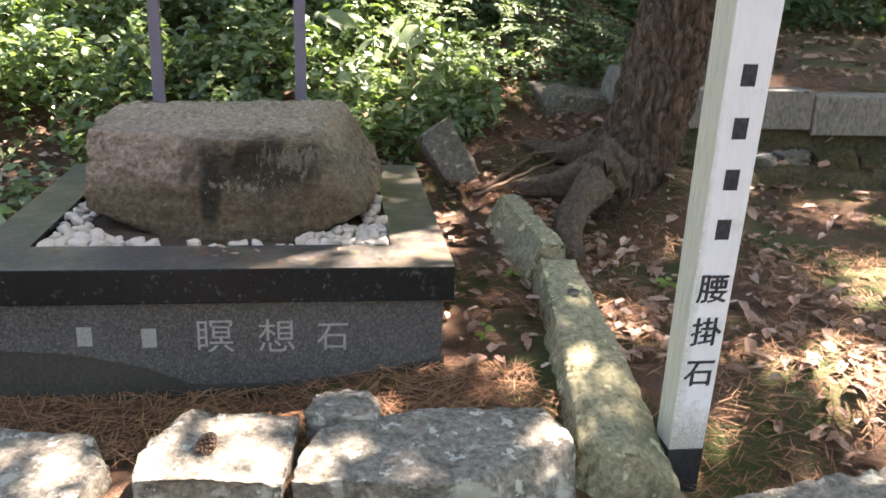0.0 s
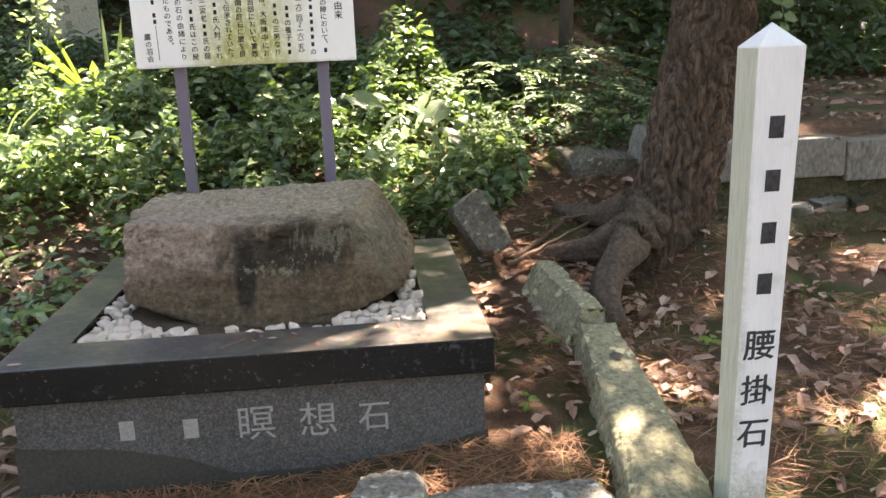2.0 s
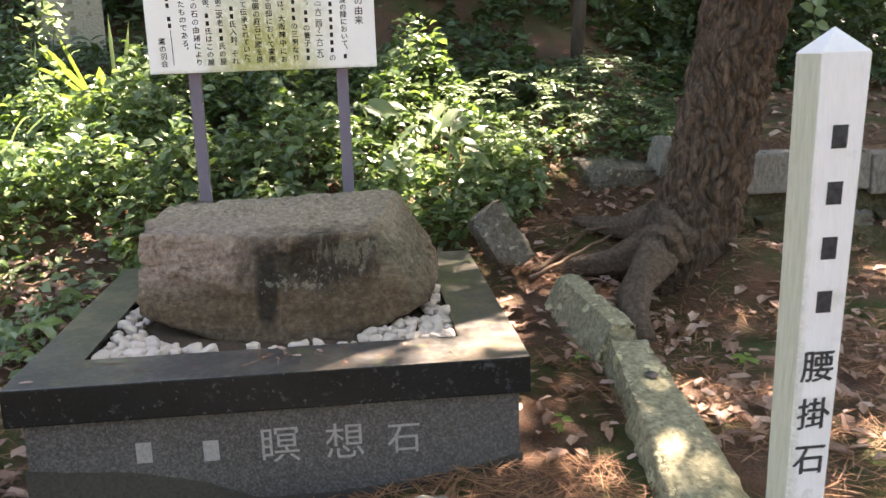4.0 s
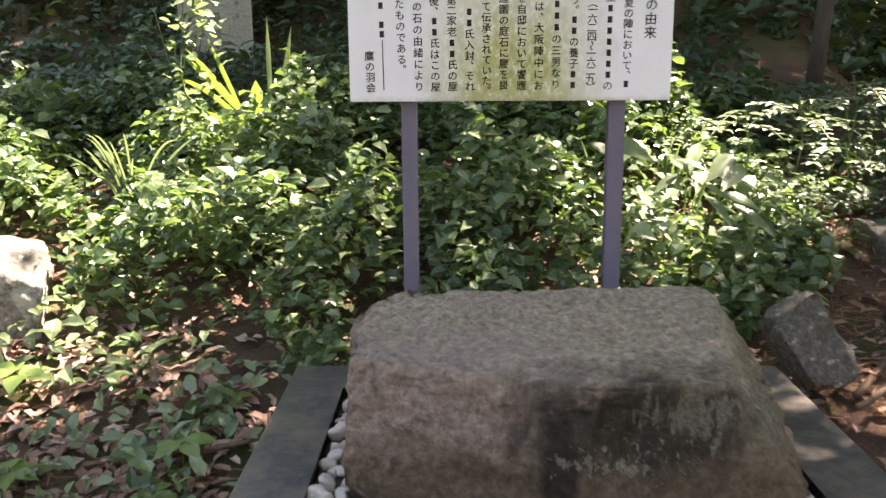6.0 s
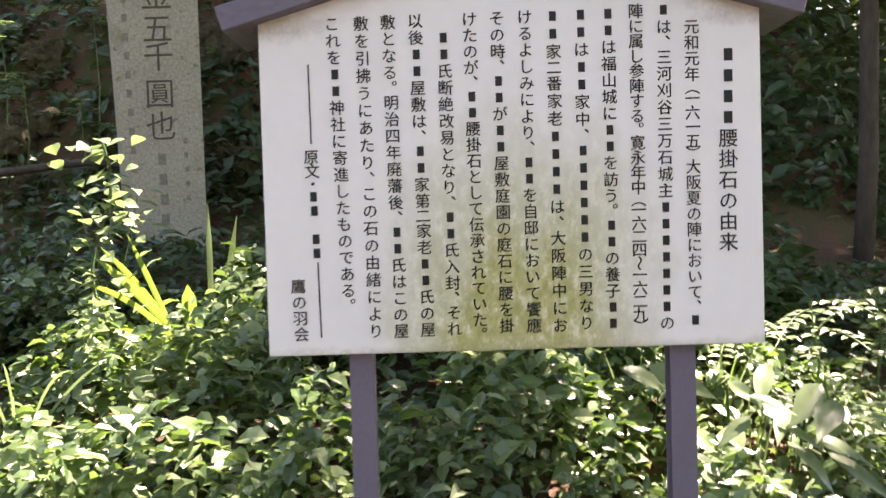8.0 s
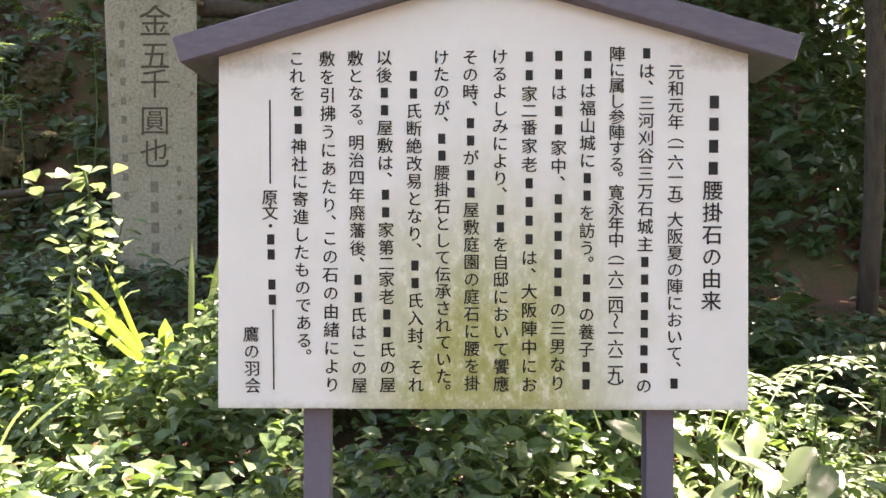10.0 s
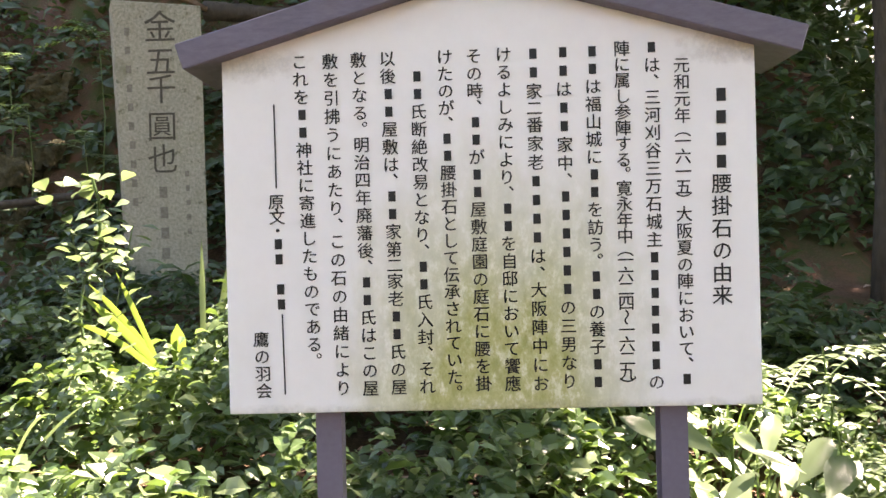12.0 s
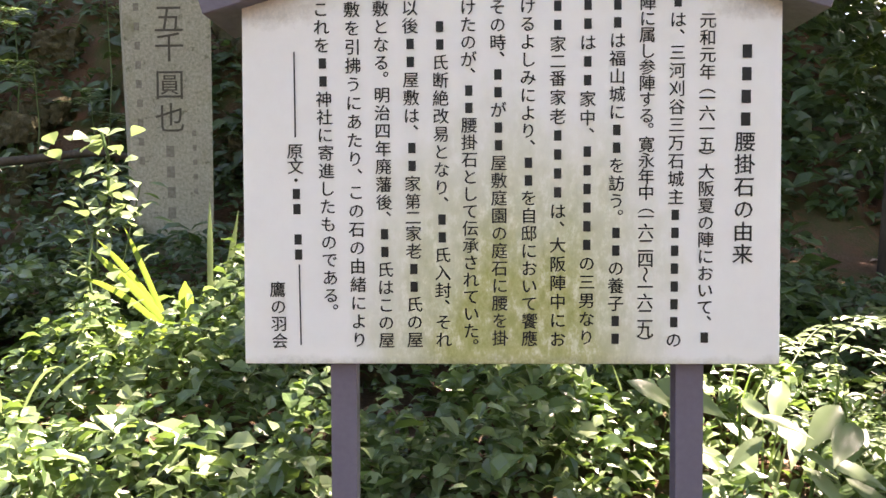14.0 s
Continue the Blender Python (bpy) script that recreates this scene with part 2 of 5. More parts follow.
NEEDLE = leaf_material("dry_pine_needle", [(0.0, (0.16, 0.07, 0.035)), (0.6, (0.28, 0.13, 0.06)), (1.0, (0.40, 0.22, 0.11))], trans=0.0, rough=0.7)

def stain_or_tone(m, centre, radii, colour, lo, hi, n_scale, amount, strength=0.9, stretch=None):
    """An uneven-edged patch, for stains and for lit or shaded tone, round a place in the object's own space."""
    nt = m.node_tree
    bsdf = nt.nodes["Principled BSDF"]
    base = bsdf.inputs["Base Color"].links[0].from_socket
    tc = nt.nodes.new("ShaderNodeTexCoord")
    sub = nt.nodes.new("ShaderNodeVectorMath")
    sub.operation = "SUBTRACT"
    sub.inputs[1].default_value = centre
    nt.links.new(tc.outputs["Object"], sub.inputs[0])
    dv = nt.nodes.new("ShaderNodeVectorMath")
    dv.operation = "DIVIDE"
    dv.inputs[1].default_value = radii
    nt.links.new(sub.outputs["Vector"], dv.inputs[0])
    ln = nt.nodes.new("ShaderNodeVectorMath")
    ln.operation = "LENGTH"
    nt.links.new(dv.outputs["Vector"], ln.inputs[0])
    n = noise_node(nt, n_scale, 6, 0.65, "Object", stretch)
    add = nt.nodes.new("ShaderNodeMath")
    add.operation = "MULTIPLY_ADD"
    add.inputs[1].default_value = amount
    nt.links.new(n.outputs["Fac"], add.inputs[0])
    nt.links.new(ln.outputs["Value"], add.inputs[2])
    mr = nt.nodes.new("ShaderNodeMapRange")
    for key, value in (("From Min", lo), ("From Max", hi), ("To Min", strength), ("To Max", 0.0)):
        mr.inputs[key].default_value = value
    nt.links.new(add.outputs[0], mr.inputs["Value"])
    grain = noise_node(nt, n_scale * 4 + 18, 5, 0.7, "Object")
    tone = ramp_node(nt, [(0.34, tuple(c * 0.5 for c in colour)), (0.5, colour), (0.66, tuple(min(c * 1.6, 0.85) for c in colour))])
    nt.links.new(grain.outputs["Fac"], tone.inputs["Fac"])
    nt.links.new(mix_node(nt, mr.outputs["Result"], base, tone.outputs["Color"]), bsdf.inputs["Base Color"])


# stains of the boulder, with light painted in: top paled as lit, rosy shoulder, brown foot deepened as shade, a black
# seep down its face and lichen beside it
stain_or_tone(ROCK, (0.0, 0.05, 0.17), (0.62, 0.50, 0.085), (0.50, 0.405, 0.295), 1.35, 1.9, 9, 1.2, 0.72, (1, 3.5, 1))
stain_or_tone(ROCK, (-0.34, -0.22, 0.04), (0.38, 0.3, 0.13), (0.42, 0.315, 0.265), 1.3, 1.9, 7, 1.2, 0.65)
# brown foot, made darker to put the lower front's shade into its colour
stain_or_tone(ROCK, (0.0, -0.36, -0.17), (0.80, 0.40, 0.16), (0.120, 0.084, 0.052), 1.3, 1.75, 7, 1.1, 0.82)
stain_or_tone(ROCK, (0.13, -0.31, 0.035), (0.34, 0.30, 0.105), (0.034, 0.027, 0.018), 1.35, 1.85, 12, 1.5, 0.9, (1, 1, 0.5))
stain_or_tone(ROCK, (-0.05, -0.34, -0.06), (0.038, 0.3, 0.12), (0.022, 0.018, 0.012), 1.3, 1.8, 14, 1.3, 0.85, (1, 1, 0.4))
stain_or_tone(ROCK, (0.20, -0.30, 0.05), (0.24, 0.3, 0.10), (0.25, 0.235, 0.175), 1.58, 1.74, 30, 2.6, 0.6, (1, 1, 0.16))
stain_or_tone(ROCK, (0.08, -0.36, -0.03), (0.36, 0.3, 0.09), (0.34, 0.31, 0.24), 1.46, 1.54, 46, 2.7, 0.5)
stain_or_tone(ROCK, (0.44, -0.12, 0.06), (0.17, 0.42, 0.19), (0.24, 0.225, 0.165), 1.3, 1.9, 9, 1.5, 0.65)
stain_or_tone(ROCK, (0.36, -0.05, 0.10), (0.12, 0.30, 0.10), (0.44, 0.38, 0.27), 1.5, 1.75, 20, 2.2, 0.55)

# white sign face with a green algae bloom low in the middle
SIGNFACE = surface("white_sign_enamel", [(0.3, (0.80, 0.785, 0.76)), (0.7, (0.85, 0.84, 0.82))], [(0.3, (0.81, 0.795, 0.775)), (0.7, (0.85, 0.84, 0.82))],
                   rough=0.4, bump=0.02, scale=(2, 40), depth=0.001)


def algae_bloom(m):
    nt = m.node_tree
    bsdf = nt.nodes["Principled BSDF"]
    base = bsdf.inputs["Base Color"].links[0].from_socket
    tc = nt.nodes.new("ShaderNodeTexCoord")
    mp = nt.nodes.new("ShaderNodeMapping")
    mp.inputs["Location"].default_value = (0.105, 0, -1.375)
    nt.links.new(tc.outputs["Object"], mp.inputs["Vector"])
    sc = nt.nodes.new("ShaderNodeMapping")
    sc.inputs["Scale"].default_value = (1 / 0.27, 0, 1 / 0.40)
    nt.links.new(mp.outputs["Vector"], sc.inputs["Vector"])
    ln = nt.nodes.new("ShaderNodeVectorMath")
    ln.operation = "LENGTH"
    nt.links.new(sc.outputs["Vector"], ln.inputs[0])
    n = noise_node(nt, 9, 6, 0.6, "Object", (1, 1, 0.5))
    add = nt.nodes.new("ShaderNodeMath")
    add.operation = "MULTIPLY_ADD"
    add.inputs[1].default_value = 0.9
    nt.links.new(n.outputs["Fac"], add.inputs[0])
    nt.links.new(ln.outputs["Value"], add.inputs[2])
    mr = nt.nodes.new("ShaderNodeMapRange")
    mr.inputs["From Min"].default_value = 0.85
    mr.inputs["From Max"].default_value = 1.6
    mr.inputs["To Min"].default_value = 0.95
    mr.inputs["To Max"].default_value = 0.0
    nt.links.new(add.outputs[0], mr.inputs["Value"])
    f = noise_node(nt, 55, 5, 0.7, "Object", (1, 1, 0.6))
    rf = ramp_node(nt, [(0.38, (0.36, 0.365, 0.115)), (0.52, (0.46, 0.455, 0.19)), (0.66, (0.68, 0.67, 0.48))])
    nt.links.new(f.outputs["Fac"], rf.inputs["Fac"])
    col = mix_node(nt, mr.outputs["Result"], base, rf.outputs["Color"])
    nt.links.new(col, bsdf.inputs["Base Color"])


algae_bloom(SIGNFACE)
# rain dirt below the eaves of the board, and grime at the post's foot
stain_or_tone(SIGNFACE, (0.31, 3.796, 1.985), (0.09, 0.2, 0.035), (0.30, 0.24, 0.17), 1.2, 1.9, 40, 1.6, 0.45)
stain_or_tone(SIGNFACE, (-0.53, 3.796, 1.975), (0.10, 0.2, 0.03), (0.33, 0.29, 0.22), 1.2, 1.9, 40, 1.6, 0.4)
stain_or_tone(SIGNFACE, (-0.1, 3.796, 1.365), (0.7, 0.2, 0.02), (0.38, 0.36, 0.24), 1.2, 1.9, 30, 1.6, 0.4)
stain_or_tone(WHITEPAINT, (1.31, 2.0, 0.15), (0.10, 0.2, 0.16), (0.34, 0.33, 0.27), 1.3, 1.9, 34, 1.7, 0.7)
stain_or_tone(WHITEPAINT, (1.27, 2.0, 0.8), (0.025, 0.2, 1.0), (0.45, 0.45, 0.36), 1.2, 1.9, 30, 1.6, 0.5)


# ---- building helpers ----
def mesh_from(name, verts, faces, material, smooth=False):
    me = bpy.data.meshes.new(name)
    me.from_pydata([tuple(v) for v in verts], [], [tuple(f) for f in faces])
    me.materials.append(material)
    if smooth:
        me.polygons.foreach_set("use_smooth", [True] * len(me.polygons))
    me.update()
    return me


def thing(name, label, category, data=None, group="", kind="", at=(0, 0, 0)):
    ob = new(name, data)
    ob.location = at
    return tagged(ob, label, category, group, kind)


def part_mesh(name, me, parent, label=""):
    ob = new(name, me)
    ob.parent = parent
    if label:
        ob["label"] = label
    return ob


def part(name, bm, material, parent, label="", smooth=False):
    me = bpy.data.meshes.new(name)
    bm.to_mesh(me)
    bm.free()
    me.materials.append(material)
    if smooth:
        me.polygons.foreach_set("use_smooth", [True] * len(me.polygons))
    return part_mesh(name, me, parent, label)


def box_bm(x0, x1, y0, y1, z0, z1, bevel=0.004, segments=2):
    bm = bmesh.new()
    bmesh.ops.create_cube(bm, size=1)
    for v in bm.verts:
        v.co = Vector((x0 + (v.co.x + 0.5) * (x1 - x0), y0 + (v.co.y + 0.5) * (y1 - y0), z0 + (v.co.z + 0.5) * (z1 - z0)))
    if bevel:
        bmesh.ops.bevel(bm, geom=bm.edges[:], offset=bevel, segments=segments, profile=0.6, affect="EDGES")
    return bm


def fbm(p, octaves=4):
    return noise.fractal(p, 0.9, 2.0, octaves)


def stone_mesh(name, half, planes, material, seed=0, sharp=14, lump=0.02, grit=0.006, freq=5.0, subdiv=5):
    """A stone: the round-edged solid cut by planes (normal, distance), with lumps and grit, inside about the half sizes."""
    bm = bmesh.new()
    bmesh.ops.create_icosphere(bm, subdivisions=subdiv, radius=1)
    d = np.array([v.co[:] for v in bm.verts]) * np.array(half)
    acc = np.zeros(len(d))
    for n, dist in planes:
        n = np.array(n, float)
        n /= np.linalg.norm(n)
        acc += np.maximum(d @ n / dist, 0) ** sharp
    p = d / np.maximum(acc, 1e-9)[:, None] ** (1 / sharp)
    off = Vector((seed * 7.3, seed * 3.1, seed * 5.7))
    for v, c in zip(bm.verts, p):
        v.co = c
    bm.normal_update()
    moved = []
    for v in bm.verts:
        q = v.co * freq + off
        moved.append(v.co + v.normal * (lump * fbm(q, 4) + grit * fbm(q * 6, 3)))
    for v, c in zip(bm.verts, moved):
        v.co = c
    me = bpy.data.meshes.new(name)
    bm.to_mesh(me)
    bm.free()
    me.materials.append(material)
    me.polygons.foreach_set("use_smooth", [True] * len(me.polygons))
    return me


def block_planes(half, rnd, chip=0.12, cuts=7):
    """Planes of a rough hewn block: six tilted faces and some broken corners."""
    a, b, c = half
    pl = []
    for i, h in enumerate(half):
        for s in (-1, 1):
            n = [rnd.uniform(-chip, chip) for _ in range(3)]
            n[i] = s
            pl.append((n, h))
    for _ in range(cuts):
        sgn = [rnd.choice((-1, 1)) for _ in range(3)]
        n = np.array([sgn[0] * rnd.uniform(0.2, 1), sgn[1] * rnd.uniform(0.2, 1), sgn[2] * rnd.uniform(0.2, 1)])
        corner = np.array([sgn[0] * a, sgn[1] * b, sgn[2] * c])
        n /= np.linalg.norm(n)
        pl.append((tuple(n), float(n @ corner) * rnd.uniform(0.74, 0.92)))
    return pl


def hewn_mesh(name, half, planes, material, seed=0, lump=0.014, grit=0.006, step=0.017, dent=0.9):
    """A hewn block: a fine box trimmed flat along the planes (normal, distance), with rough, pitted faces."""
    h = np.array(half)
    n = np.maximum(4, np.ceil(2 * h / step).astype(int))
    index, verts, faces = {}, [], []
    def vertex(i, j, k):
        if (i, j, k) not in index:
            index[i, j, k] = len(verts)
            verts.append((2 * i / n[0] - 1, 2 * j / n[1] - 1, 2 * k / n[2] - 1))
        return index[i, j, k]
    for ax in range(3):
        u, w = (ax + 1) % 3, (ax + 2) % 3
        for side in (0, n[ax]):
            for i in range(n[u]):
                for j in range(n[w]):
                    quad = []
                    for di, dj in ((0, 0), (1, 0), (1, 1), (0, 1)):
                        c = [0, 0, 0]
                        c[ax], c[u], c[w] = side, i + di, j + dj
                        quad.append(vertex(*c))
                    faces.append(quad if side else quad[::-1])
    p = np.array(verts) * h * 1.06
    for _ in range(3):
        for nrm, dist in planes:
            m = np.array(nrm, float)
            m /= np.linalg.norm(m)
            over = np.maximum(p @ m - dist, 0)
            p -= over[:, None] * m
    me = mesh_from(name, p, faces, material, True)
    off = Vector((seed * 7.3, seed * 3.1, seed * 5.7))
    for v, nv in zip(me.vertices, [v.normal.copy() for v in me.vertices]):
        q = v.co * 5.0 + off
        ridge = abs(noise.noise(q * 2.3))
        v.co = v.co + nv * (lump * fbm(q, 3) + grit * fbm(q * 5, 3) - lump * dent * max(0.0, 0.16 - ridge) / 0.16)
    me.update()
    return me


PROFILE = [(-60, 0.0), (1.6, 0.02), (1.95, 0.13), (2.4, 0.205), (3.8, 0.33), (4.6, 0.56), (5.6, 0.93), (6.5, 1.22),
           (7.2, 1.42), (7.8, 1.85), (8.7, 3.5), (10, 5.0), (14, 6.5), (60, 9.0)]
PROFILE_EAST = [(-60, 0.0), (1.6, -0.06), (2.08, -0.03), (2.3, 0.15), (2.8, 0.21), (3.6, 0.30), (4.1, 0.34), (4.22, 0.36), (4.27, 0.45), (4.50, 0.47), (4.56, 0.66),
                (4.66, 0.79), (8, 0.98), (14, 1.25), (17, 1.8), (24, 2.6), (60, 4.0)]


def lerp_profile(profile, y):
    ys, zs = zip(*profile)
    return float(np.interp(y, ys, zs))


def smooth01(a, b, x):
    t = min(max((x - a) / (b - a), 0), 1)
    return t * t * (3 - 2 * t)


def ground_z(x, y):
    m = smooth01(3.85, 4.25, y)
    lo, hi = 0.75 + 1.0 * m + 0.05 * max(y - 4.3, 0), 1.7 + 0.5 * m + 0.25 * max(y - 4.3, 0)
    k = smooth01(lo, hi, x)
    west = lerp_profile(PROFILE, y)
    z = west * (1 - k) + lerp_profile(PROFILE_EAST, y) * k
    z += 0.03 * smooth01(2.0, 3.5, y) * fbm(Vector((x * 1.3, y * 1.3, 0.3)), 3)
    z += 0.23 * math.exp(-((x - 1.98) / 0.27) ** 2 - ((y - 3.72) / 0.25) ** 2)
    if 1.9 < y < 3.0 and x < 0.7:
        z -= 0.075 * (1 - smooth01(0.0, 0.65, x)) * smooth01(1.9, 2.2, y) * (1 - smooth01(2.5, 3.0, y))
    if y > 7.2:
        z += (1 - k) * 0.25 * min(y - 7.2, 1) * fbm(Vector((x * 1.1, y * 1.1, 4.0)), 4)
    return z


def leaf_cloud(points, normals, sizes, rnd, width=0.5, fold=0.18, curl=0.15, along=None, blunt=False):
    """Vertices and faces of one folded, pointed leaf at each point, lying square to its normal."""
    n = len(points)
    prof = np.array([(0, 0, 0), (-0.97, 0.26, 1), (0, 0.28, 0), (0.97, 0.26, 1), (-0.84, 0.60, 1), (0, 0.62, 0), (0.84, 0.60, 1), (0, 1, 0)], float)
    if blunt:
        prof[:, 0] *= (1, 0.95, 1, 0.7, 0.85, 1, 1.1, 1)
        prof[:, 1] = (0, 0.16, 0.18, 0.20, 0.74, 0.72, 0.68, 1)
    normals = normals / np.linalg.norm(normals, axis=1)[:, None]
    ang = rnd.uniform(0, 2 * np.pi, n)
    ref = np.stack([np.cos(ang), np.sin(ang), np.zeros(n)], 1)
    ref = ref if along is None else along
    along = ref - normals * (ref * normals).sum(1)[:, None]
    along /= np.linalg.norm(along, axis=1)[:, None]
    side = np.cross(along, normals)
    w = width * 0.5 * rnd.uniform(0.75, 1.25, n)
    c = curl * rnd.uniform(0.2, 1.4, n)
    verts = np.zeros((n, 8, 3))
    for i, (px, py, pf) in enumerate(prof):
        verts[:, i] = points + sizes[:, None] * (side * (px * w)[:, None] + along * (py - 0.5) + normals * (pf * fold * w * 2 - c * (2 * py - 1) ** 2)[:, None])
    faces = []
    for k in range(n):
        b = 8 * k
        faces += [(b, b + 2, b + 1), (b, b + 3, b + 2), (b + 1, b + 2, b + 5, b + 4), (b + 2, b + 3, b + 6, b + 5), (b + 4, b + 5, b + 7), (b + 5, b + 6, b + 7)]
    return verts.reshape(-1, 3), faces


def tube(points, radii, sides=10, wob=0.0, seed=0, cap=True):
    bm = bmesh.new()
    rings = []
    pts = [Vector(p) for p in points]
    for i, (p, r) in enumerate(zip(pts, radii)):
        d = (pts[min(i + 1, len(pts) - 1)] - pts[max(i - 1, 0)]).normalized()
        a = d.orthogonal().normalized() if abs(d.z) < 0.9 else (Vector((1, 0, 0)) - d * d.x).normalized()
        b = d.cross(a)
        ring = []
        for k in range(sides):
            t = 2 * math.pi * k / sides
            rr = r * (1 + wob * fbm(Vector((math.cos(t) * 2.2 + seed, math.sin(t) * 2.2, p.length * 1.5)), 3))
            ring.append(bm.verts.new(p + (a * math.cos(t) + b * math.sin(t)) * rr))
        rings.append(ring)
    for r0, r1 in zip(rings, rings[1:]):
        for k in range(sides):
            bm.faces.new((r0[k], r0[(k + 1) % sides], r1[(k + 1) % sides], r1[k]))
    if cap:
        bm.faces.new(rings[0][::-1])
        bm.faces.new(rings[-1])
    bmesh.ops.recalc_face_normals(bm, faces=bm.faces)
    return bm


GLYPHS = {}


def glyph(ch, bold):
    """Outline of one character, filled, on a unit square about the origin."""
    if (ch, bold) not in GLYPHS:
        cu = bpy.data.curves.new("glyph", "FONT")
        cu.body, cu.size, cu.resolution_u = ch, 1.0, 2
        ob = new("glyph", cu)
        me = bpy.data.meshes.new_from_object(ob.evaluated_get(bpy.context.evaluated_depsgraph_get()))
        GLYPHS[ch, bold] = ([(v.co.x - 0.49, v.co.y - 0.37) for v in me.vertices], [tuple(p.vertices) for p in me.polygons])
        bpy.data.objects.remove(ob)
        bpy.data.curves.remove(cu)
        bpy.data.meshes.remove(me)
    return GLYPHS[ch, bold]


def lettering(name, items, plane, material, parent, bold=0.012, label=""):
    """items: (u, v, size, character); 'B' is a plain bar. plane(u, v) gives the place in the world."""
    verts, faces = [], []
    for u, v, size, ch in items:
        turn = False
        if ch in " ":
            continue
        if ch == "B":
            gv, gf = [(-0.22, -0.31), (0.22, -0.31), (0.22, 0.31), (-0.22, 0.31)], [(0, 1, 2, 3)]
        else:
            gv, gf = glyph(ch, bold)
            turn = ch in "〜"
        du, dv = (0.55, 0.55) if ch in "、。" else (0, 0)
        for k in range(3 if bold and ch != "B" else 1):
            base = len(verts)
            sx, sy = ((0, 0), (bold, bold * 0.6), (-bold, -bold * 0.6))[k]
            for gx, gy in gv:
                if turn:
                    gx, gy = gy, -gx
                p = plane(u + (gx + du + sx) * size, v + (gy + dv + sy) * size)
                verts.append((p[0], p[1] - 0.00015 * k, p[2]))
            faces += [tuple(i + base for i in f) for f in gf]
    return part_mesh(name, mesh_from(name, verts, faces, material), parent, label)


def column(text, u0, v0, u1, v1, size):
    """Characters of a vertical line, spread from the first to the last one's middle; marks take less room."""
    room = [0.62 if c in "︵︶" else 0.8 if c in "、。〜・一二" else 1.0 for c in text]
    at = [0.0]
    for a, b in zip(room, room[1:]):
        at.append(at[-1] + (a + b) / 2)
    return [(u0 + (u1 - u0) * k / at[-1], v0 + (v1 - v0) * k / at[-1], size, ch) for k, ch in zip(at, text)]


# ---- ground ----
def ground_sheet():
    def spread(lo, a, b, hi, step):
        mid = list(np.arange(a, b + step / 2, step))
        out, s, p = [], step, b
        while p < hi:
            s *= 1.35
            p += s
            out.append(min(p, hi))
        down, s, p = [], step, a
        while p > lo:
            s *= 1.35
            p -= s
            down.append(max(p, lo))
        return down[::-1] + mid + out
    xs, ys = spread(-60, -3.2, 4.4, 60, 0.06), spread(-60, 1.4, 9.2, 60, 0.06)
    verts = [(x, y, ground_z(x, y) + (0.012 * fbm(Vector((x * 9, y * 9, 1.0)), 3) if 1.5 < y < 9 else 0)) for y in ys for x in xs]
    w = len(xs)
    faces = [(j * w + i, j * w + i + 1, (j + 1) * w + i + 1, (j + 1) * w + i) for j in range(len(ys) - 1) for i in range(w - 1)]
    return thing("ground", "brown forest soil with moss, rising to a bank", "ground", mesh_from("ground", verts, faces, SOIL, True), kind="structure")


ground_sheet()


# ---- pedestal with the seat stone ----
CAP = (-0.765, 0.698, 2.408, 3.81, 0.456, 0.567)


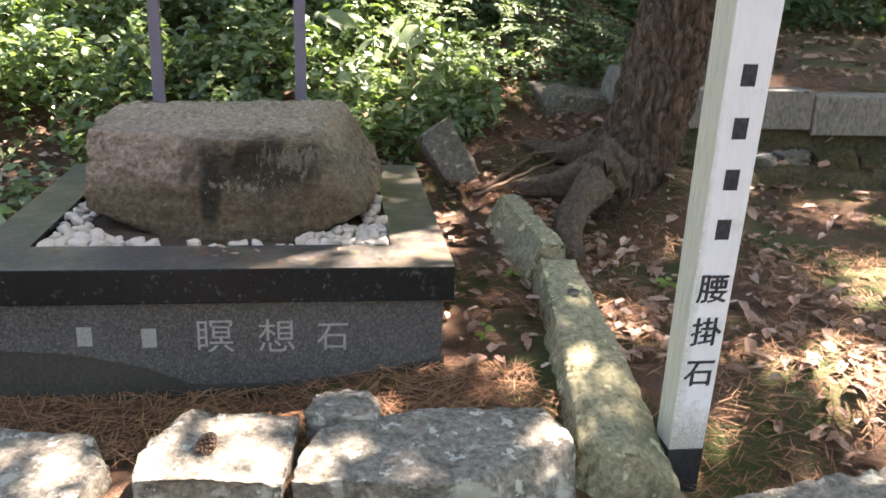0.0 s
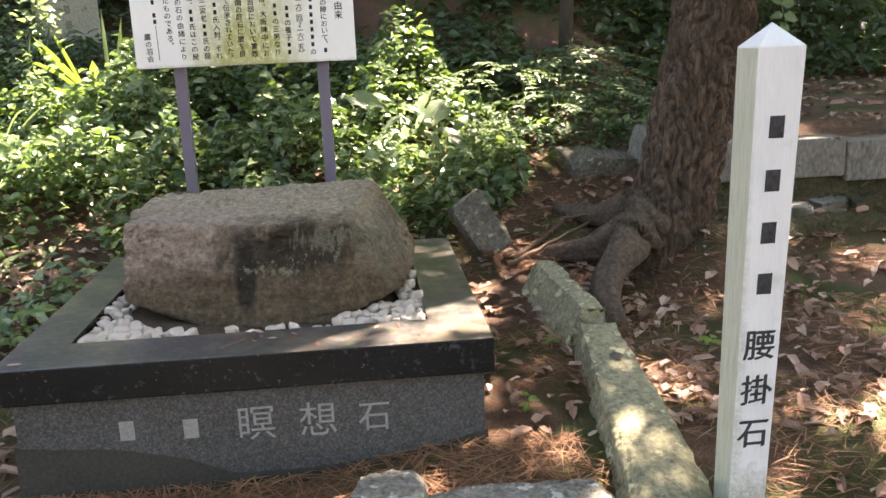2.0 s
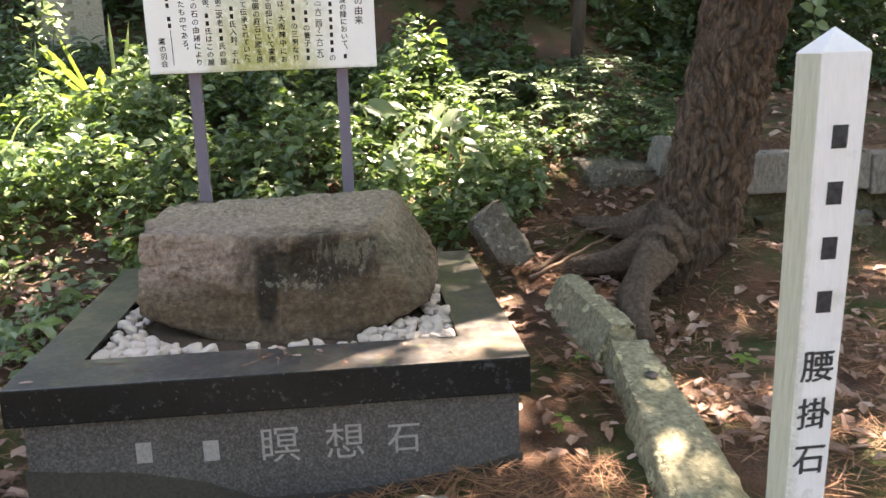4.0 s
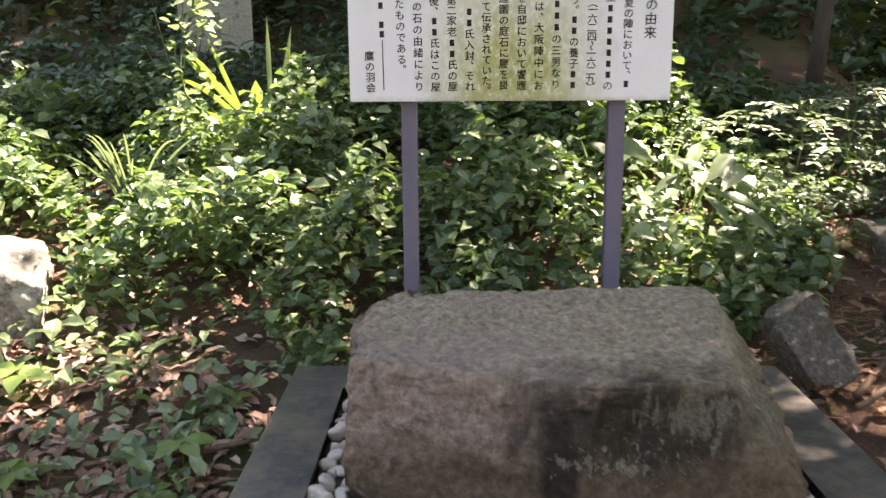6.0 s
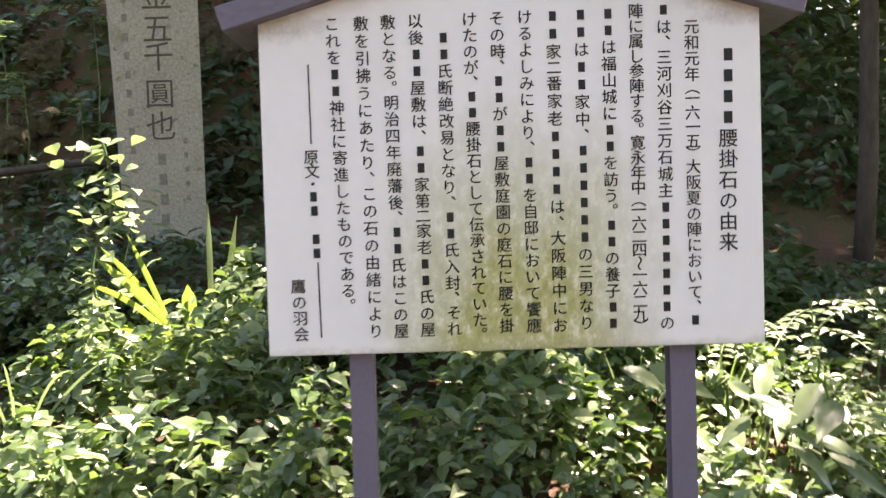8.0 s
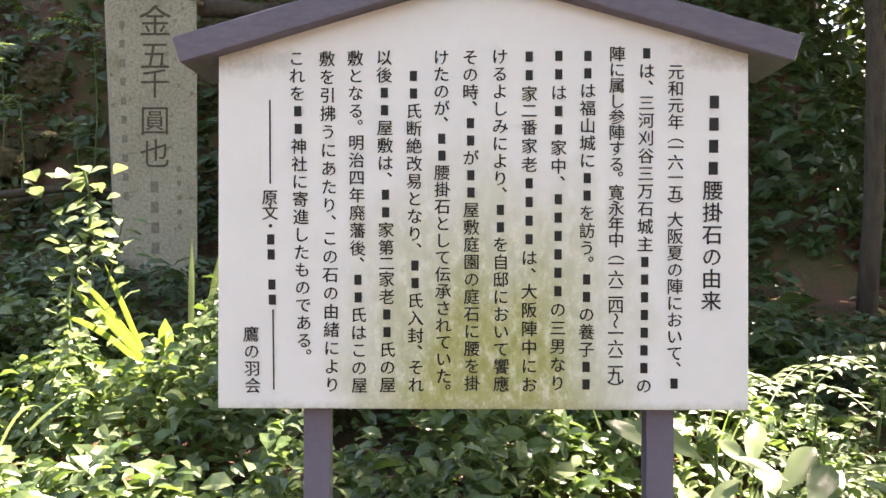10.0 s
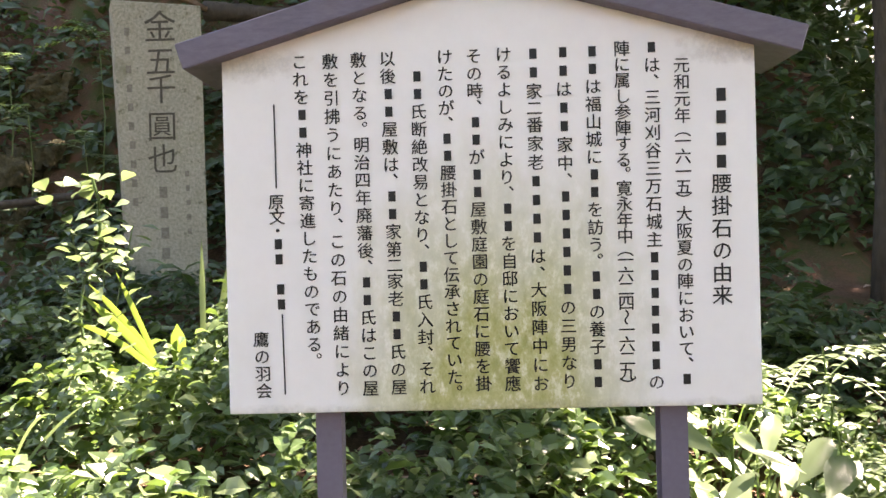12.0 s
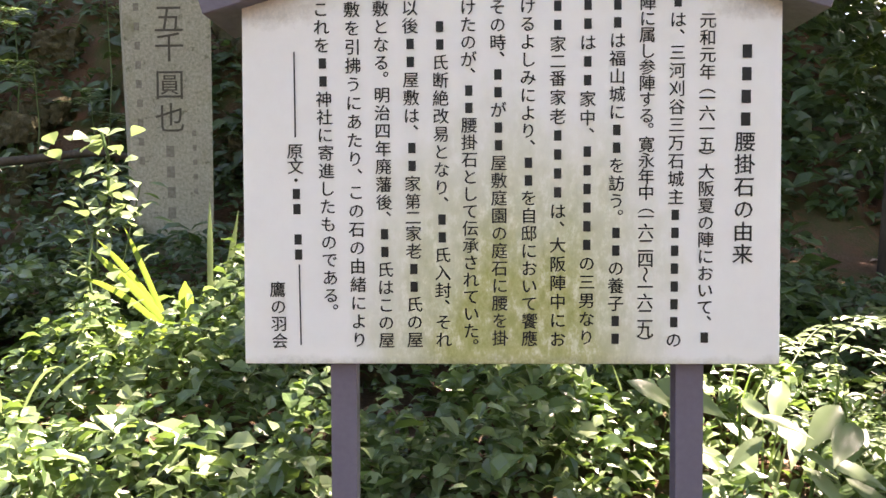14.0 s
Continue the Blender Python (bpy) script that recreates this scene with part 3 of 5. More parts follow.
def pedestal():
    p = thing("stone_pedestal", "black polished granite pedestal with a hammered base and pale carved writing", "pedestal")
    x0, x1, y0, y1, z0, z1 = CAP
    bm = bmesh.new()
    def loop(ax0, ax1, ay0, ay1, z):
        return [bm.verts.new(c) for c in ((ax0, ay0, z), (ax1, ay0, z), (ax1, ay1, z), (ax0, ay1, z))]
    a, b = loop(x0, x1, y0, y1, z0), loop(x0, x1, y0, y1, z1)
    c, d = loop(-0.60, 0.515, 2.63, 3.62, z1), loop(-0.60, 0.515, 2.63, 3.62, z1 - 0.035)
    bm.faces.new(a[::-1])
    bm.faces.new(d)
    for lo, hi in ((a, b), (b, c), (c, d)):
        for i in range(4):
            bm.faces.new((lo[i], lo[(i + 1) % 4], hi[(i + 1) % 4], hi[i]))
    bmesh.ops.recalc_face_normals(bm, faces=bm.faces)
    outer = [e for e in bm.edges if all(abs(v.co.x - x0) < 1e-5 or abs(v.co.x - x1) < 1e-5 for v in e.verts)]
    bmesh.ops.bevel(bm, geom=outer, offset=0.006, segments=2, profile=0.6, affect="EDGES")
    bm.normal_update()
    for f in bm.faces:
        f.material_index = int(f.normal.z > 0.7)
    cap = part("cap", bm, GRANITE, p, "polished black granite cap slab with dust and painted sheen on top, and pebble tray")
    cap.data.materials.append(DUSTY_SHEEN)
    bed = box_bm(-0.598, 0.513, 2.632, 3.618, 0.53, 0.538, 0)
    part("tray_bed", bed, TRAYEARTH, p, "brown earth bed under the pebbles")
    part("base", box_bm(-0.727, 0.668, 2.44, 3.76, 0.03, 0.456, 0.004), GRANITE_HEWN, p, "hammered dark granite base block")
    # wavy mortar skirt along the foot of the base
    verts, faces = [], []
    n = 70
    for i in range(n + 1):
        x = -0.735 + 1.41 * i / n
        top = float(np.interp(x, (-0.73, -0.455, -0.245, -0.1, 0.07, 0.21, 0.384, 0.525, 0.66), (0.307, 0.283, 0.237, 0.175, 0.172, 0.18, 0.191, 0.216, 0.252)))
        top += 0.006 * fbm(Vector((x * 14, 0, 3)), 3)
        for y, z in ((2.441, top + 0.006), (2.434, top), (2.424, 0.02)):
            verts.append((x, y, z))
    for i in range(n):
        for k in range(2):
            b0 = i * 3 + k
            faces.append((b0, b0 + 1, b0 + 4, b0 + 3))
    part_mesh("mortar_skirt", mesh_from("mortar_skirt", verts, faces, FOOTING, True), p, "wavy stained mortar along the foot")
    chars = ["B", "B", "瞑", "想", "石"]
    for ch, (u, v) in zip(chars, ((-0.408, 0.345), (-0.222, 0.337), (-0.03, 0.34), (0.156, 0.336), (0.327, 0.334))):
        lettering("inscription", [(u, v, 0.10 if ch == "B" else 0.12 if ch != "石" else 0.105, ch)], lambda s, t: (s, 2.437, t), INSCRIPTION, p, 0.0, "pale carved character")
    return p


pedestal()


def seat_stone():
    """A flat-topped boulder: cut faces, bedding layers on top, a ledge across the front and rills down its face."""
    planes = [((-0.02, -0.065, 1), 0.124), ((-0.31, -0.88, 0.34), 0.276), ((0.06, -0.92, 0.30), 0.300), ((0, -1, 0.05), 0.385),
              ((-0.62, -0.74, -0.10), 0.475), ((0.45, -0.87, 0.05), 0.420), ((0.80, -0.20, 0.55), 0.348), ((1, -0.10, 0), 0.515), ((0.50, -0.20, 0.84), 0.292),
              ((0.34, -0.62, 0.70), 0.335), ((-1, -0.08, 0.08), 0.492), ((-0.62, 0.78, 0.05), 0.50), ((0, 1, 0.3), 0.36),
              ((0.6, 0.8, 0.1), 0.50), ((0, 0, -1), 0.212), ((0.28, 0, -0.96), 0.268), ((-0.24, 0, -0.97), 0.256), ((-0.52, 0.1, 0.85), 0.365)]
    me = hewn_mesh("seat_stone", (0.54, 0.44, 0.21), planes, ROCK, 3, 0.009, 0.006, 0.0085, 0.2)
    for v, nv in zip(me.vertices, [v.normal.copy() for v in me.vertices]):
        c = v.co
        up, front = max(nv.z, 0.0), max(-nv.y, 0.0)
        bed = noise.noise(Vector((c.x * 3.5, c.y * 15 + 4 * noise.noise(c * 5), 1.7)))
        layer = math.floor((c.z + 0.02 * noise.noise(Vector((c.x * 6, c.y * 5, 2)))) / 0.017) % 3
        d = up * (0.008 * bed + 0.003 * layer)
        rill = noise.noise(Vector((c.x * 22, 0, c.z * 3.5)))
        d += front * (0.007 * rill * smooth01(-0.05, 0.2, c.x) + 0.012 * noise.noise(c * 9.0))
        ledge = 0.045 + 0.03 * noise.noise(Vector((c.x * 5, 0, 4))) - 0.22 * (c.x + 0.25)
        if c.x < 0.05:
            d += front * 0.020 * smooth01(ledge - 0.10, ledge - 0.075, c.z) * (1 - smooth01(-0.12, 0.05, c.x))
        d -= front * 0.032 * math.exp(-((c.x - 0.06) / 0.13) ** 2 - ((c.z - 0.03) / 0.06) ** 2)
        d += 0.006 * fbm(c * 26, 3)
        v.co = c + nv * d
    me.update()
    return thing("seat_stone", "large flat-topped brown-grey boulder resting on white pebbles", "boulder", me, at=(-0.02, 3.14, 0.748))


seat_stone()


def pebbles():
    rnd = random.Random(5)
    shapes = [stone_mesh("pebble", (1, 0.78, 0.6), [((1, 0, 0), 1), ((-1, 0, 0), 1), ((0, 1, 0), .78), ((0, -1, 0), .78), ((0, 0, 1), .6), ((0, 0, -1), .6)]
                         + [((rnd.uniform(-1, 1), rnd.uniform(-1, 1), rnd.uniform(-1, 1)), rnd.uniform(0.62, 0.8)) for _ in range(5)],
                         PEBBLE, seed=k + 11, sharp=7, lump=0.16, grit=0.015, freq=1.3, subdiv=3) for k in range(6)]
    spots = []
    def scatter(n, x0, x1, y0, y1, keep):
        tries = 0
        made = 0
        while made < n and tries < 4000:
            tries += 1
            x, y, r = rnd.uniform(x0, x1), rnd.uniform(y0, y1), rnd.uniform(0.015, 0.029)
            if keep(x, y) and all((x - a) ** 2 + (y - b) ** 2 > (0.82 * (r + c)) ** 2 for a, b, c in spots):
                spots.append((x, y, r))
                made += 1
    scatter(42, -0.585, -0.18, 2.65, 2.92, lambda x, y: y < 2.93 - 0.75 * (x + 0.585))
    scatter(26, -0.585, -0.50, 2.9, 3.55, lambda x, y: True)
    scatter(7, -0.15, 0.22, 2.645, 2.68, lambda x, y: True)
    scatter(46, 0.20, 0.50, 2.65, 2.95, lambda x, y: y < 2.69 + 0.95 * (x - 0.18))
    scatter(30, 0.435, 0.50, 2.82, 3.6, lambda x, y: True)
    for x, y, r in spots:
        lift = 0.534 + r * 0.5 + (0.012 if rnd.random() < 0.3 else 0)
        ob = thing("pebble", "rounded white pebble lying round the boulder", "pebble", rnd.choice(shapes), group="white pebbles round the boulder")
        ob.matrix_world = Matrix.Translation((x, y, lift)) @ Euler((rnd.uniform(-.5, .5), rnd.uniform(-.5, .5), rnd.uniform(0, 6.3))).to_matrix().to_4x4() @ Matrix.Diagonal((r * 1.15, r * 1.15, r * 1.15, 1))


pebbles()


# ---- edging stones ----
def hewn(name, label, category, centre, half, turn=(0, 0, 0), seed=0, material=GREYSTONE, chip=0.12, cuts=8, lump=0.012, group="", grit=0.006):
    rnd = random.Random(seed)
    me = hewn_mesh(name, half, block_planes(half, rnd, chip, cuts), material, seed, lump, grit, 0.017 if half[0] * half[1] < 0.09 else 0.02)
    ob = thing(name, label, category, me, group)
    ob.matrix_world = pose(*centre, *turn)
    return ob


FRONT = "rough stones edging the plot"
hewn("edging_stone", "flat rough grey stone with pale lichen and needles behind it", "stone", (-0.62, 2.00, 0.035), (0.37, 0.15, 0.155), (0, 2, -8), 21, group=FRONT)
hewn("edging_stone", "blocky grey stone with a pine cone on top", "stone", (0.030, 2.01, 0.055), (0.178, 0.17, 0.165), (4, 0, -3), 22, group=FRONT)
hewn("edging_stone", "big square grey stone patched with white lichen", "stone", (0.612, 1.98, 0.045), (0.362, 0.18, 0.185), (3, 1, -4), 24, group=FRONT, chip=0.08)
hewn("edging_stone", "small rounded grey stone wedged behind a larger one", "stone", (0.365, 2.20, 0.16), (0.105, 0.085, 0.07), (0, 0, -8), 25, group=FRONT, cuts=9)
hewn("edging_stone", "pale flat grey edging stone beside the white post", "stone", (1.66, 1.66, 0.06), (0.36, 0.13, 0.14), (2, 0, 2), 27, group=FRONT, chip=0.05)
near = hewn_mesh("kerb_stone", (0.135, 0.60, 0.21), [((1, 0.05, 0.10), 0.122), ((-1, 0.06, 0.12), 0.120), ((0.06, 0, 1), 0.20), ((0, 1, 0.1), 0.60), ((0.1, -1, 0.12), 0.60), ((0, 0, -1), 0.2),
                                                        ((-0.7, 0, 0.7), 0.208), ((0.62, -0.1, 0.75), 0.215), ((-0.5, -0.8, 0.3), 0.53), ((0.5, 0.8, 0.4), 0.60)], KERBSTONE, 31, 0.010, 0.005, 0.016)
thing("kerb_stone", "long green-grey lichened kerb stone with a round hole", "kerb", near).matrix_world = pose(1.140, 2.475, 0.105, 7.4, 2, -2.6)
far = hewn_mesh("kerb_stone", (0.14, 0.40, 0.22), [((-0.93, 0, 0.36), 0.085), ((1, 0, 0.05), 0.085), ((0.10, 0, 1), 0.185), ((-0.1, 1, 0.2), 0.38), ((0, -1, 0.1), 0.36), ((0, 0, -1), 0.22),
                                                   ((-0.55, 0.75, 0.35), 0.275), ((0.3, 0.75, 0.6), 0.34)], KERBSTONE, 33, 0.012, 0.006, 0.016)
thing("kerb_stone", "sharp-topped mossy green-grey kerb stone leaning over", "kerb", far).matrix_world = pose(1.11, 3.44, 0.255, 3.5, 3, 6.0)
KERB = bpy.data.objects["kerb_stone"]
hole_z = max((KERB.matrix_world @ v.co).z for v in KERB.data.vertices if ((KERB.matrix_world @ v.co).xy - Vector((1.175, 2.76))).length < 0.03)
# flat black disc on the stone, in place of the shade inside the hole
hole = thing("drilled_hole", "black disc painted for the dark inside of the kerb stone's drilled hole", "hole")
bm = bmesh.new()
bmesh.ops.create_circle(bm, cap_ends=True, segments=18, radius=0.022)
for v in bm.verts:
    v.co = Vector((1.175 + v.co.x, 2.76 + v.co.y * 1.1, hole_z + 0.003 + 0.13 * v.co.y * 1.1))
part("hole_mouth", bm, BLACKPAINT, hole)
hewn("loose_stone", "tilted square grey stone standing in leaves", "stone", (0.868, 4.0, 0.575), (0.084, 0.08, 0.150), (-12, -27, 10), 41, DARKSTONE, 0.10, 9)
hewn("loose_stone", "flat grey slab half sunk in leaf litter", "stone", (1.78, 5.00, 0.63), (0.29, 0.17, 0.125), (3, 4, 6), 42, DARKSTONE, 0.1, 6)
hewn("loose_stone", "pale concrete block beside the pine trunk", "stone", (2.06, 4.90, 0.78), (0.16, 0.09, 0.11), (0, 10, 8), 43, CONCRETE, 0.06, 4)
hewn("loose_stone", "pale sunlit boulder among ground ivy", "stone", (-2.13, 4.50, 0.55), (0.25, 0.2, 0.24), (0, 0, 20), 44, GREYSTONE, 0.1, 6)


# ---- white memorial post ----
def white_post():
    p = thing("memorial_post", "white painted square wooden post with black brush writing, leaning", "post")
    foot, top, z0, zb, z1 = Vector((1.310, 2.045)), Vector((1.355, 2.06)), -0.05, 0.160, 1.392
    w0, w1 = 0.050, 0.060
    def ring(bm, z, off=0.0):
        k = (z - zb) / (z1 - zb)
        c = foot + (top - foot) * k
        w = w0 + (w1 - w0) * max(k, 0) + off
        ang = radians(1)
        return [bm.verts.new((c.x + (sx * math.cos(ang) - sy * math.sin(ang)) * w, c.y + (sx * math.sin(ang) + sy * math.cos(ang)) * w, z))
                for sx, sy in ((-1, -1), (1, -1), (1, 1), (-1, 1))]
    bm = bmesh.new()
    a, b = ring(bm, zb), ring(bm, z1)
    c = bm.verts.new((top.x, top.y, z1 + 0.058))
    front = []
    for i in range(4):
        f = bm.faces.new((a[i], a[(i + 1) % 4], b[(i + 1) % 4], b[i]))
        if i != 0:
            front.append(f)
        bm.faces.new((b[i], b[(i + 1) % 4], c))
    bm.faces.new(a[::-1])
    bmesh.ops.recalc_face_normals(bm, faces=bm.faces)
    for f in front:
        f.material_index = 1
    bmesh.ops.bevel(bm, geom=bm.edges[:], offset=0.003, segments=2, profile=0.6, affect="EDGES")
    shaft = part("shaft", bm, WHITEPAINT, p)
    shaft.data.materials.append(ALGAEWOOD)
    bm = bmesh.new()
    a, b = ring(bm, z0 - 0.1, 0.0), ring(bm, zb - 0.001, 0.0005)
    for i in range(4):
        bm.faces.new((a[i], a[(i + 1) % 4], b[(i + 1) % 4], b[i]))
    bm.faces.new(b)
    part("foot", bm, BLACKPAINT, p, "black painted foot of the post")
    chars = (("B", 1.200), ("B", 1.068), ("B", 0.936), ("B", 0.804), ("腰", 0.641), ("掛", 0.517), ("石", 0.397))
    for ch, z in chars:
        k = (z - zb) / (z1 - zb)
        c = foot + (top - foot) * k
        w = w0 + (w1 - w0) * k
        ang = radians(1)
        def plane(u, v, c=c, w=w):
            return (c.x + u * math.cos(ang) + (w + 0.0012) * math.sin(ang) + (v - z) * (top.x - foot.x) / (z1 - zb),
                    c.y + u * math.sin(ang) - (w + 0.0012) * math.cos(ang) - (v - z) * 0.008, v)
        lettering("brush_character", [(0.0, z, 0.088, ch)], plane, FADED, p, 0.02, "black brush-written character")
    return p


white_post()


# ---- notice board ----
def notice_board():
    s = thing("notice_board", "white roofed notice board with black vertical writing on purple-grey legs", "sign")
    xl, xr, zb, ze, yf = -0.577, 0.339, 1.369, 1.985, 3.796
    xm = (xl + xr) / 2
    bm = bmesh.new()
    outline = ((xl, zb), (xr, zb), (xr, ze), (xm, 2.112), (xl, ze))
    f = [bm.verts.new((x, yf, z)) for x, z in outline]
    b = [bm.verts.new((x, yf + 0.024, z)) for x, z in outline]
    bm.faces.new(f)
    bm.faces.new(b[::-1])
    for i in range(5):
        bm.faces.new((f[i], b[i], b[(i + 1) % 5], f[(i + 1) % 5]))
    bmesh.ops.recalc_face_normals(bm, faces=bm.faces)
    bmesh.ops.bevel(bm, geom=bm.edges[:], offset=0.003, segments=2, profile=0.6, affect="EDGES")
    part("panel", bm, SIGNFACE, s, "white enamel panel with a green algae bloom")
    for sgn, tip in ((-1, -0.648), (1, 0.420)):
        bm = bmesh.new()
        zt, th = 2.158, 0.044
        sec = [(xm, zt), (tip, 2.006), (tip - sgn * 0.014, 2.006 - th), (xm, zt - th)]
        f = [bm.verts.new((x, 3.762, z)) for x, z in sec]
        b = [bm.verts.new((x, 3.965, z)) for x, z in sec]
        bm.faces.new(f)
        bm.faces.new(b)
        for i in range(4):
            bm.faces.new((f[i], b[i], b[(i + 1) % 4], f[(i + 1) % 4]))
        bmesh.ops.recalc_face_normals(bm, faces=bm.faces)
        bmesh.ops.bevel(bm, geom=[e for e in bm.edges if abs(e.verts[0].co.x - xm) > 1e-4 or abs(e.verts[1].co.x - xm) > 1e-4], offset=0.002, segments=1, affect="EDGES")
        part("roof_slope", bm, ROOFPAINT, s, "purple-grey sloping roof beam")
    for x0, x1 in ((-0.432, -0.387), (0.170, 0.217)):
        # a channel section, open on its left side
        bm = bmesh.new()
        sec = ((x0, 3.822), (x1, 3.822), (x1, 3.868), (x0, 3.868), (x0, 3.864), (x1 - 0.004, 3.864), (x1 - 0.004, 3.826), (x0, 3.826))
        lo, hi = ([bm.verts.new((x, y, z)) for x, y in sec] for z in (0.15, 1.99))
        for i in range(8):
            bm.faces.new((lo[i], lo[(i + 1) % 8], hi[(i + 1) % 8], hi[i]))
        bm.faces.new(hi)
        bm.faces.new(lo[::-1])
        bmesh.ops.recalc_face_normals(bm, faces=bm.faces)
        part("leg", bm, PURPLE, s, "purple-grey steel channel leg")
    lines = [
        ("BBBB腰掛石の由来", 0.28, 1.899, 0.274, 1.557, 0.036),
        ("元和元年︵一六一五︶大阪夏の陣において、B", 0.214, 1.951, 0.211, 1.415, 0.0285),
        ("Bは、三河刈谷三万石城主BBBBBBBの", 0.164, 1.983, 0.159, 1.411, 0.0285),
        ("陣に属し参陣する。寛永年中︵一六二四〜一六二九︶", 0.113, 1.982, 0.11, 1.406, 0.0285),
        ("BBは福山城にBBを訪う。BBの養子BB", 0.063, 1.979, 0.06, 1.413, 0.0285),
        ("BBはBB家中、BBBBBBの三男なり", 0.013, 1.979, 0.011, 1.415, 0.0285),
        ("BB家二番家老BBBBは、大阪陣中にお", -0.038, 1.978, -0.038, 1.412, 0.0285),
        ("けるよしみにより、BBを自邸において饗應", -0.089, 1.978, -0.086, 1.413, 0.0285),
        ("その時、BBがBB屋敷庭園の庭石に腰を掛", -0.14, 1.977, -0.136, 1.414, 0.0285),
        ("けたのが、BB腰掛石として伝承されていた。", -0.19, 1.977, -0.185, 1.4, 0.0285),
        ("BB氏断絶改易となり、BB氏入封、それ", -0.238, 1.945, -0.233, 1.411, 0.0285),
        ("以後BB屋敷は、BB家第二家老BB氏の屋", -0.289, 1.977, -0.282, 1.411, 0.0285),
        ("敷となる。明治四年廃藩後、BB氏はこの屋", -0.339, 1.976, -0.331, 1.41, 0.0285),
        ("敷を引拂うにあたり、この石の由緒により", -0.388, 1.975, -0.378, 1.411, 0.0285),
        ("これをBB神社に寄進したものである。", -0.441, 1.976, -0.426, 1.46, 0.0285),
        ("原文・BB BB", -0.487, 1.735, -0.482, 1.558, 0.0285),
        ("鷹の羽会", -0.519, 1.498, -0.516, 1.409, 0.0285),
    ]
    face = lambda u, v: (u, yf - 0.0012, v)
    for text, u0, v0, u1, v1, size in lines:
        for item in column(text, u0, v0, u1, v1, size):
            if item[3] != " ":
                lettering("printed_character", [item], face, INK, s, 0.012)
    for x0, za, x1, zc in ((-0.487, 1.904, -0.486, 1.759), (-0.481, 1.541, -0.479, 1.402)):
        me = mesh_from("ruled_line", [(x0 - 0.0013, yf - 0.0012, za), (x0 + 0.0013, yf - 0.0012, za), (x1 + 0.0013, yf - 0.0012, zc), (x1 - 0.0013, yf - 0.0012, zc)], [(0, 1, 2, 3)], INK)
        part_mesh("ruled_line", me, s, "thin black vertical line")
    return s


notice_board()


# ---- donation stele on the bank ----
def stele():
    s = thing("stone_stele", "tall weathered granite slab with dark carved writing among plants", "stele")
    bm = bmesh.new()
    y0, y1 = 7.15, 7.33
    sec = ((-2.035, 1.2), (-1.60, 1.2), (-1.608, 3.035), (-2.115, 3.085))
    f = [bm.verts.new((x, y0, z)) for x, z in sec]
    b = [bm.verts.new((x - 0.085, y1, z)) for x, z in sec]
    bm.faces.new(f)
    bm.faces.new(b[::-1])
    for i in range(4):
        bm.faces.new((f[i], b[i], b[(i + 1) % 4], f[(i + 1) % 4]))
    bmesh.ops.recalc_face_normals(bm, faces=bm.faces)
    bmesh.ops.bevel(bm, geom=bm.edges[:], offset=0.012, segments=2, profile=0.6, affect="EDGES")
    part("slab", bm, STELE, s)
    face = lambda u, v: (u, y0 - 0.003, v)
    for ch, z in (("金", 2.922), ("五", 2.73), ("千", 2.575), ("圓", 2.368), ("也", 2.185)):
        lettering("carved_character", [(-1.843, z, 0.175 if ch != "金" else 0.19, ch)], face, CARVED, s, 0.0, "dark carved character")
    for text, u0, v0, u1, v1, size in (("BBBB", -1.843, 2.0, -1.835, 1.66, 0.10), ("BBBBBBBBBB", -2.028, 2.90, -2.0, 1.95, 0.07), ("BBBBB", -1.708, 2.10, -1.70, 1.78, 0.05)):
        for item in column(text, u0, v0, u1, v1, size):
            lettering("worn_character", [item], face, WORN, s, 0, "worn illegible carving")


stele()


# ---- low concrete wall of the terrace ----
def terrace_wall():
    w = thing("terrace_wall", "low grey weathered concrete retaining wall on mossy earth", "wall", kind="structure")
    for i, (x0, x1, z0, z1) in enumerate(((2.10, 2.95, 0.625, 0.838), (2.955, 4.05, 0.595, 0.812), (4.055, 5.8, 0.56, 0.775))):
        part("wall_panel", box_bm(x0, x1, 4.48 - 0.006 * i, 4.66, z0, z1, 0.012), CONCRETE, w)
    verts, faces = [], []
    line = ((4.17, 0.28), (4.205, 0.35), (4.225, 0.42), (4.26, 0.455), (4.34, 0.47), (4.42, 0.475), (4.49, 0.49), (4.515, 0.55), (4.52, 0.61), (4.56, 0.66))
    steps = 160
    for i in range(steps + 1):
        x = 2.0 + 3.8 * i / steps
        for k, (y, z) in enumerate(line):
            q = Vector((x * 6, y * 6, z * 6))
            verts.append((x, y + 0.035 * fbm(q, 4), z + 0.022 * fbm(q + Vector((5, 3, 1)), 4) - 0.012 * (x - 2.6)))
    n = len(line)
    for i in range(steps):
        for k in range(n - 1):
            a = i * n + k
            faces.append((a, a + n, a + n + 1, a + 1))
    part_mesh("earth_bank", mesh_from("earth_bank", verts, faces, MOSSEARTH, True), w, "mossy dark earth bank with a narrow ledge")
    rnd = random.Random(12)
    for k in range(13):
        x = 2.12 + 0.23 * k
        pale = k in (2, 3, 6, 7, 11)
        hewn("rubble_stone", "pale weathered stone on the earth ledge" if pale else "mossy rubble stone under the terrace wall", "stone", (x, 4.37 + rnd.uniform(-.03, .03), 0.475), (rnd.uniform(0.08, 0.14), 0.075, rnd.uniform(0.03, 0.06)),
             (0, rnd.uniform(-8, 8), rnd.uniform(-12, 12)), 60 + k, CONCRETE if pale else MOSSEARTH, 0.12, 7, 0.02, group="rubble under the terrace wall")


terrace_wall()


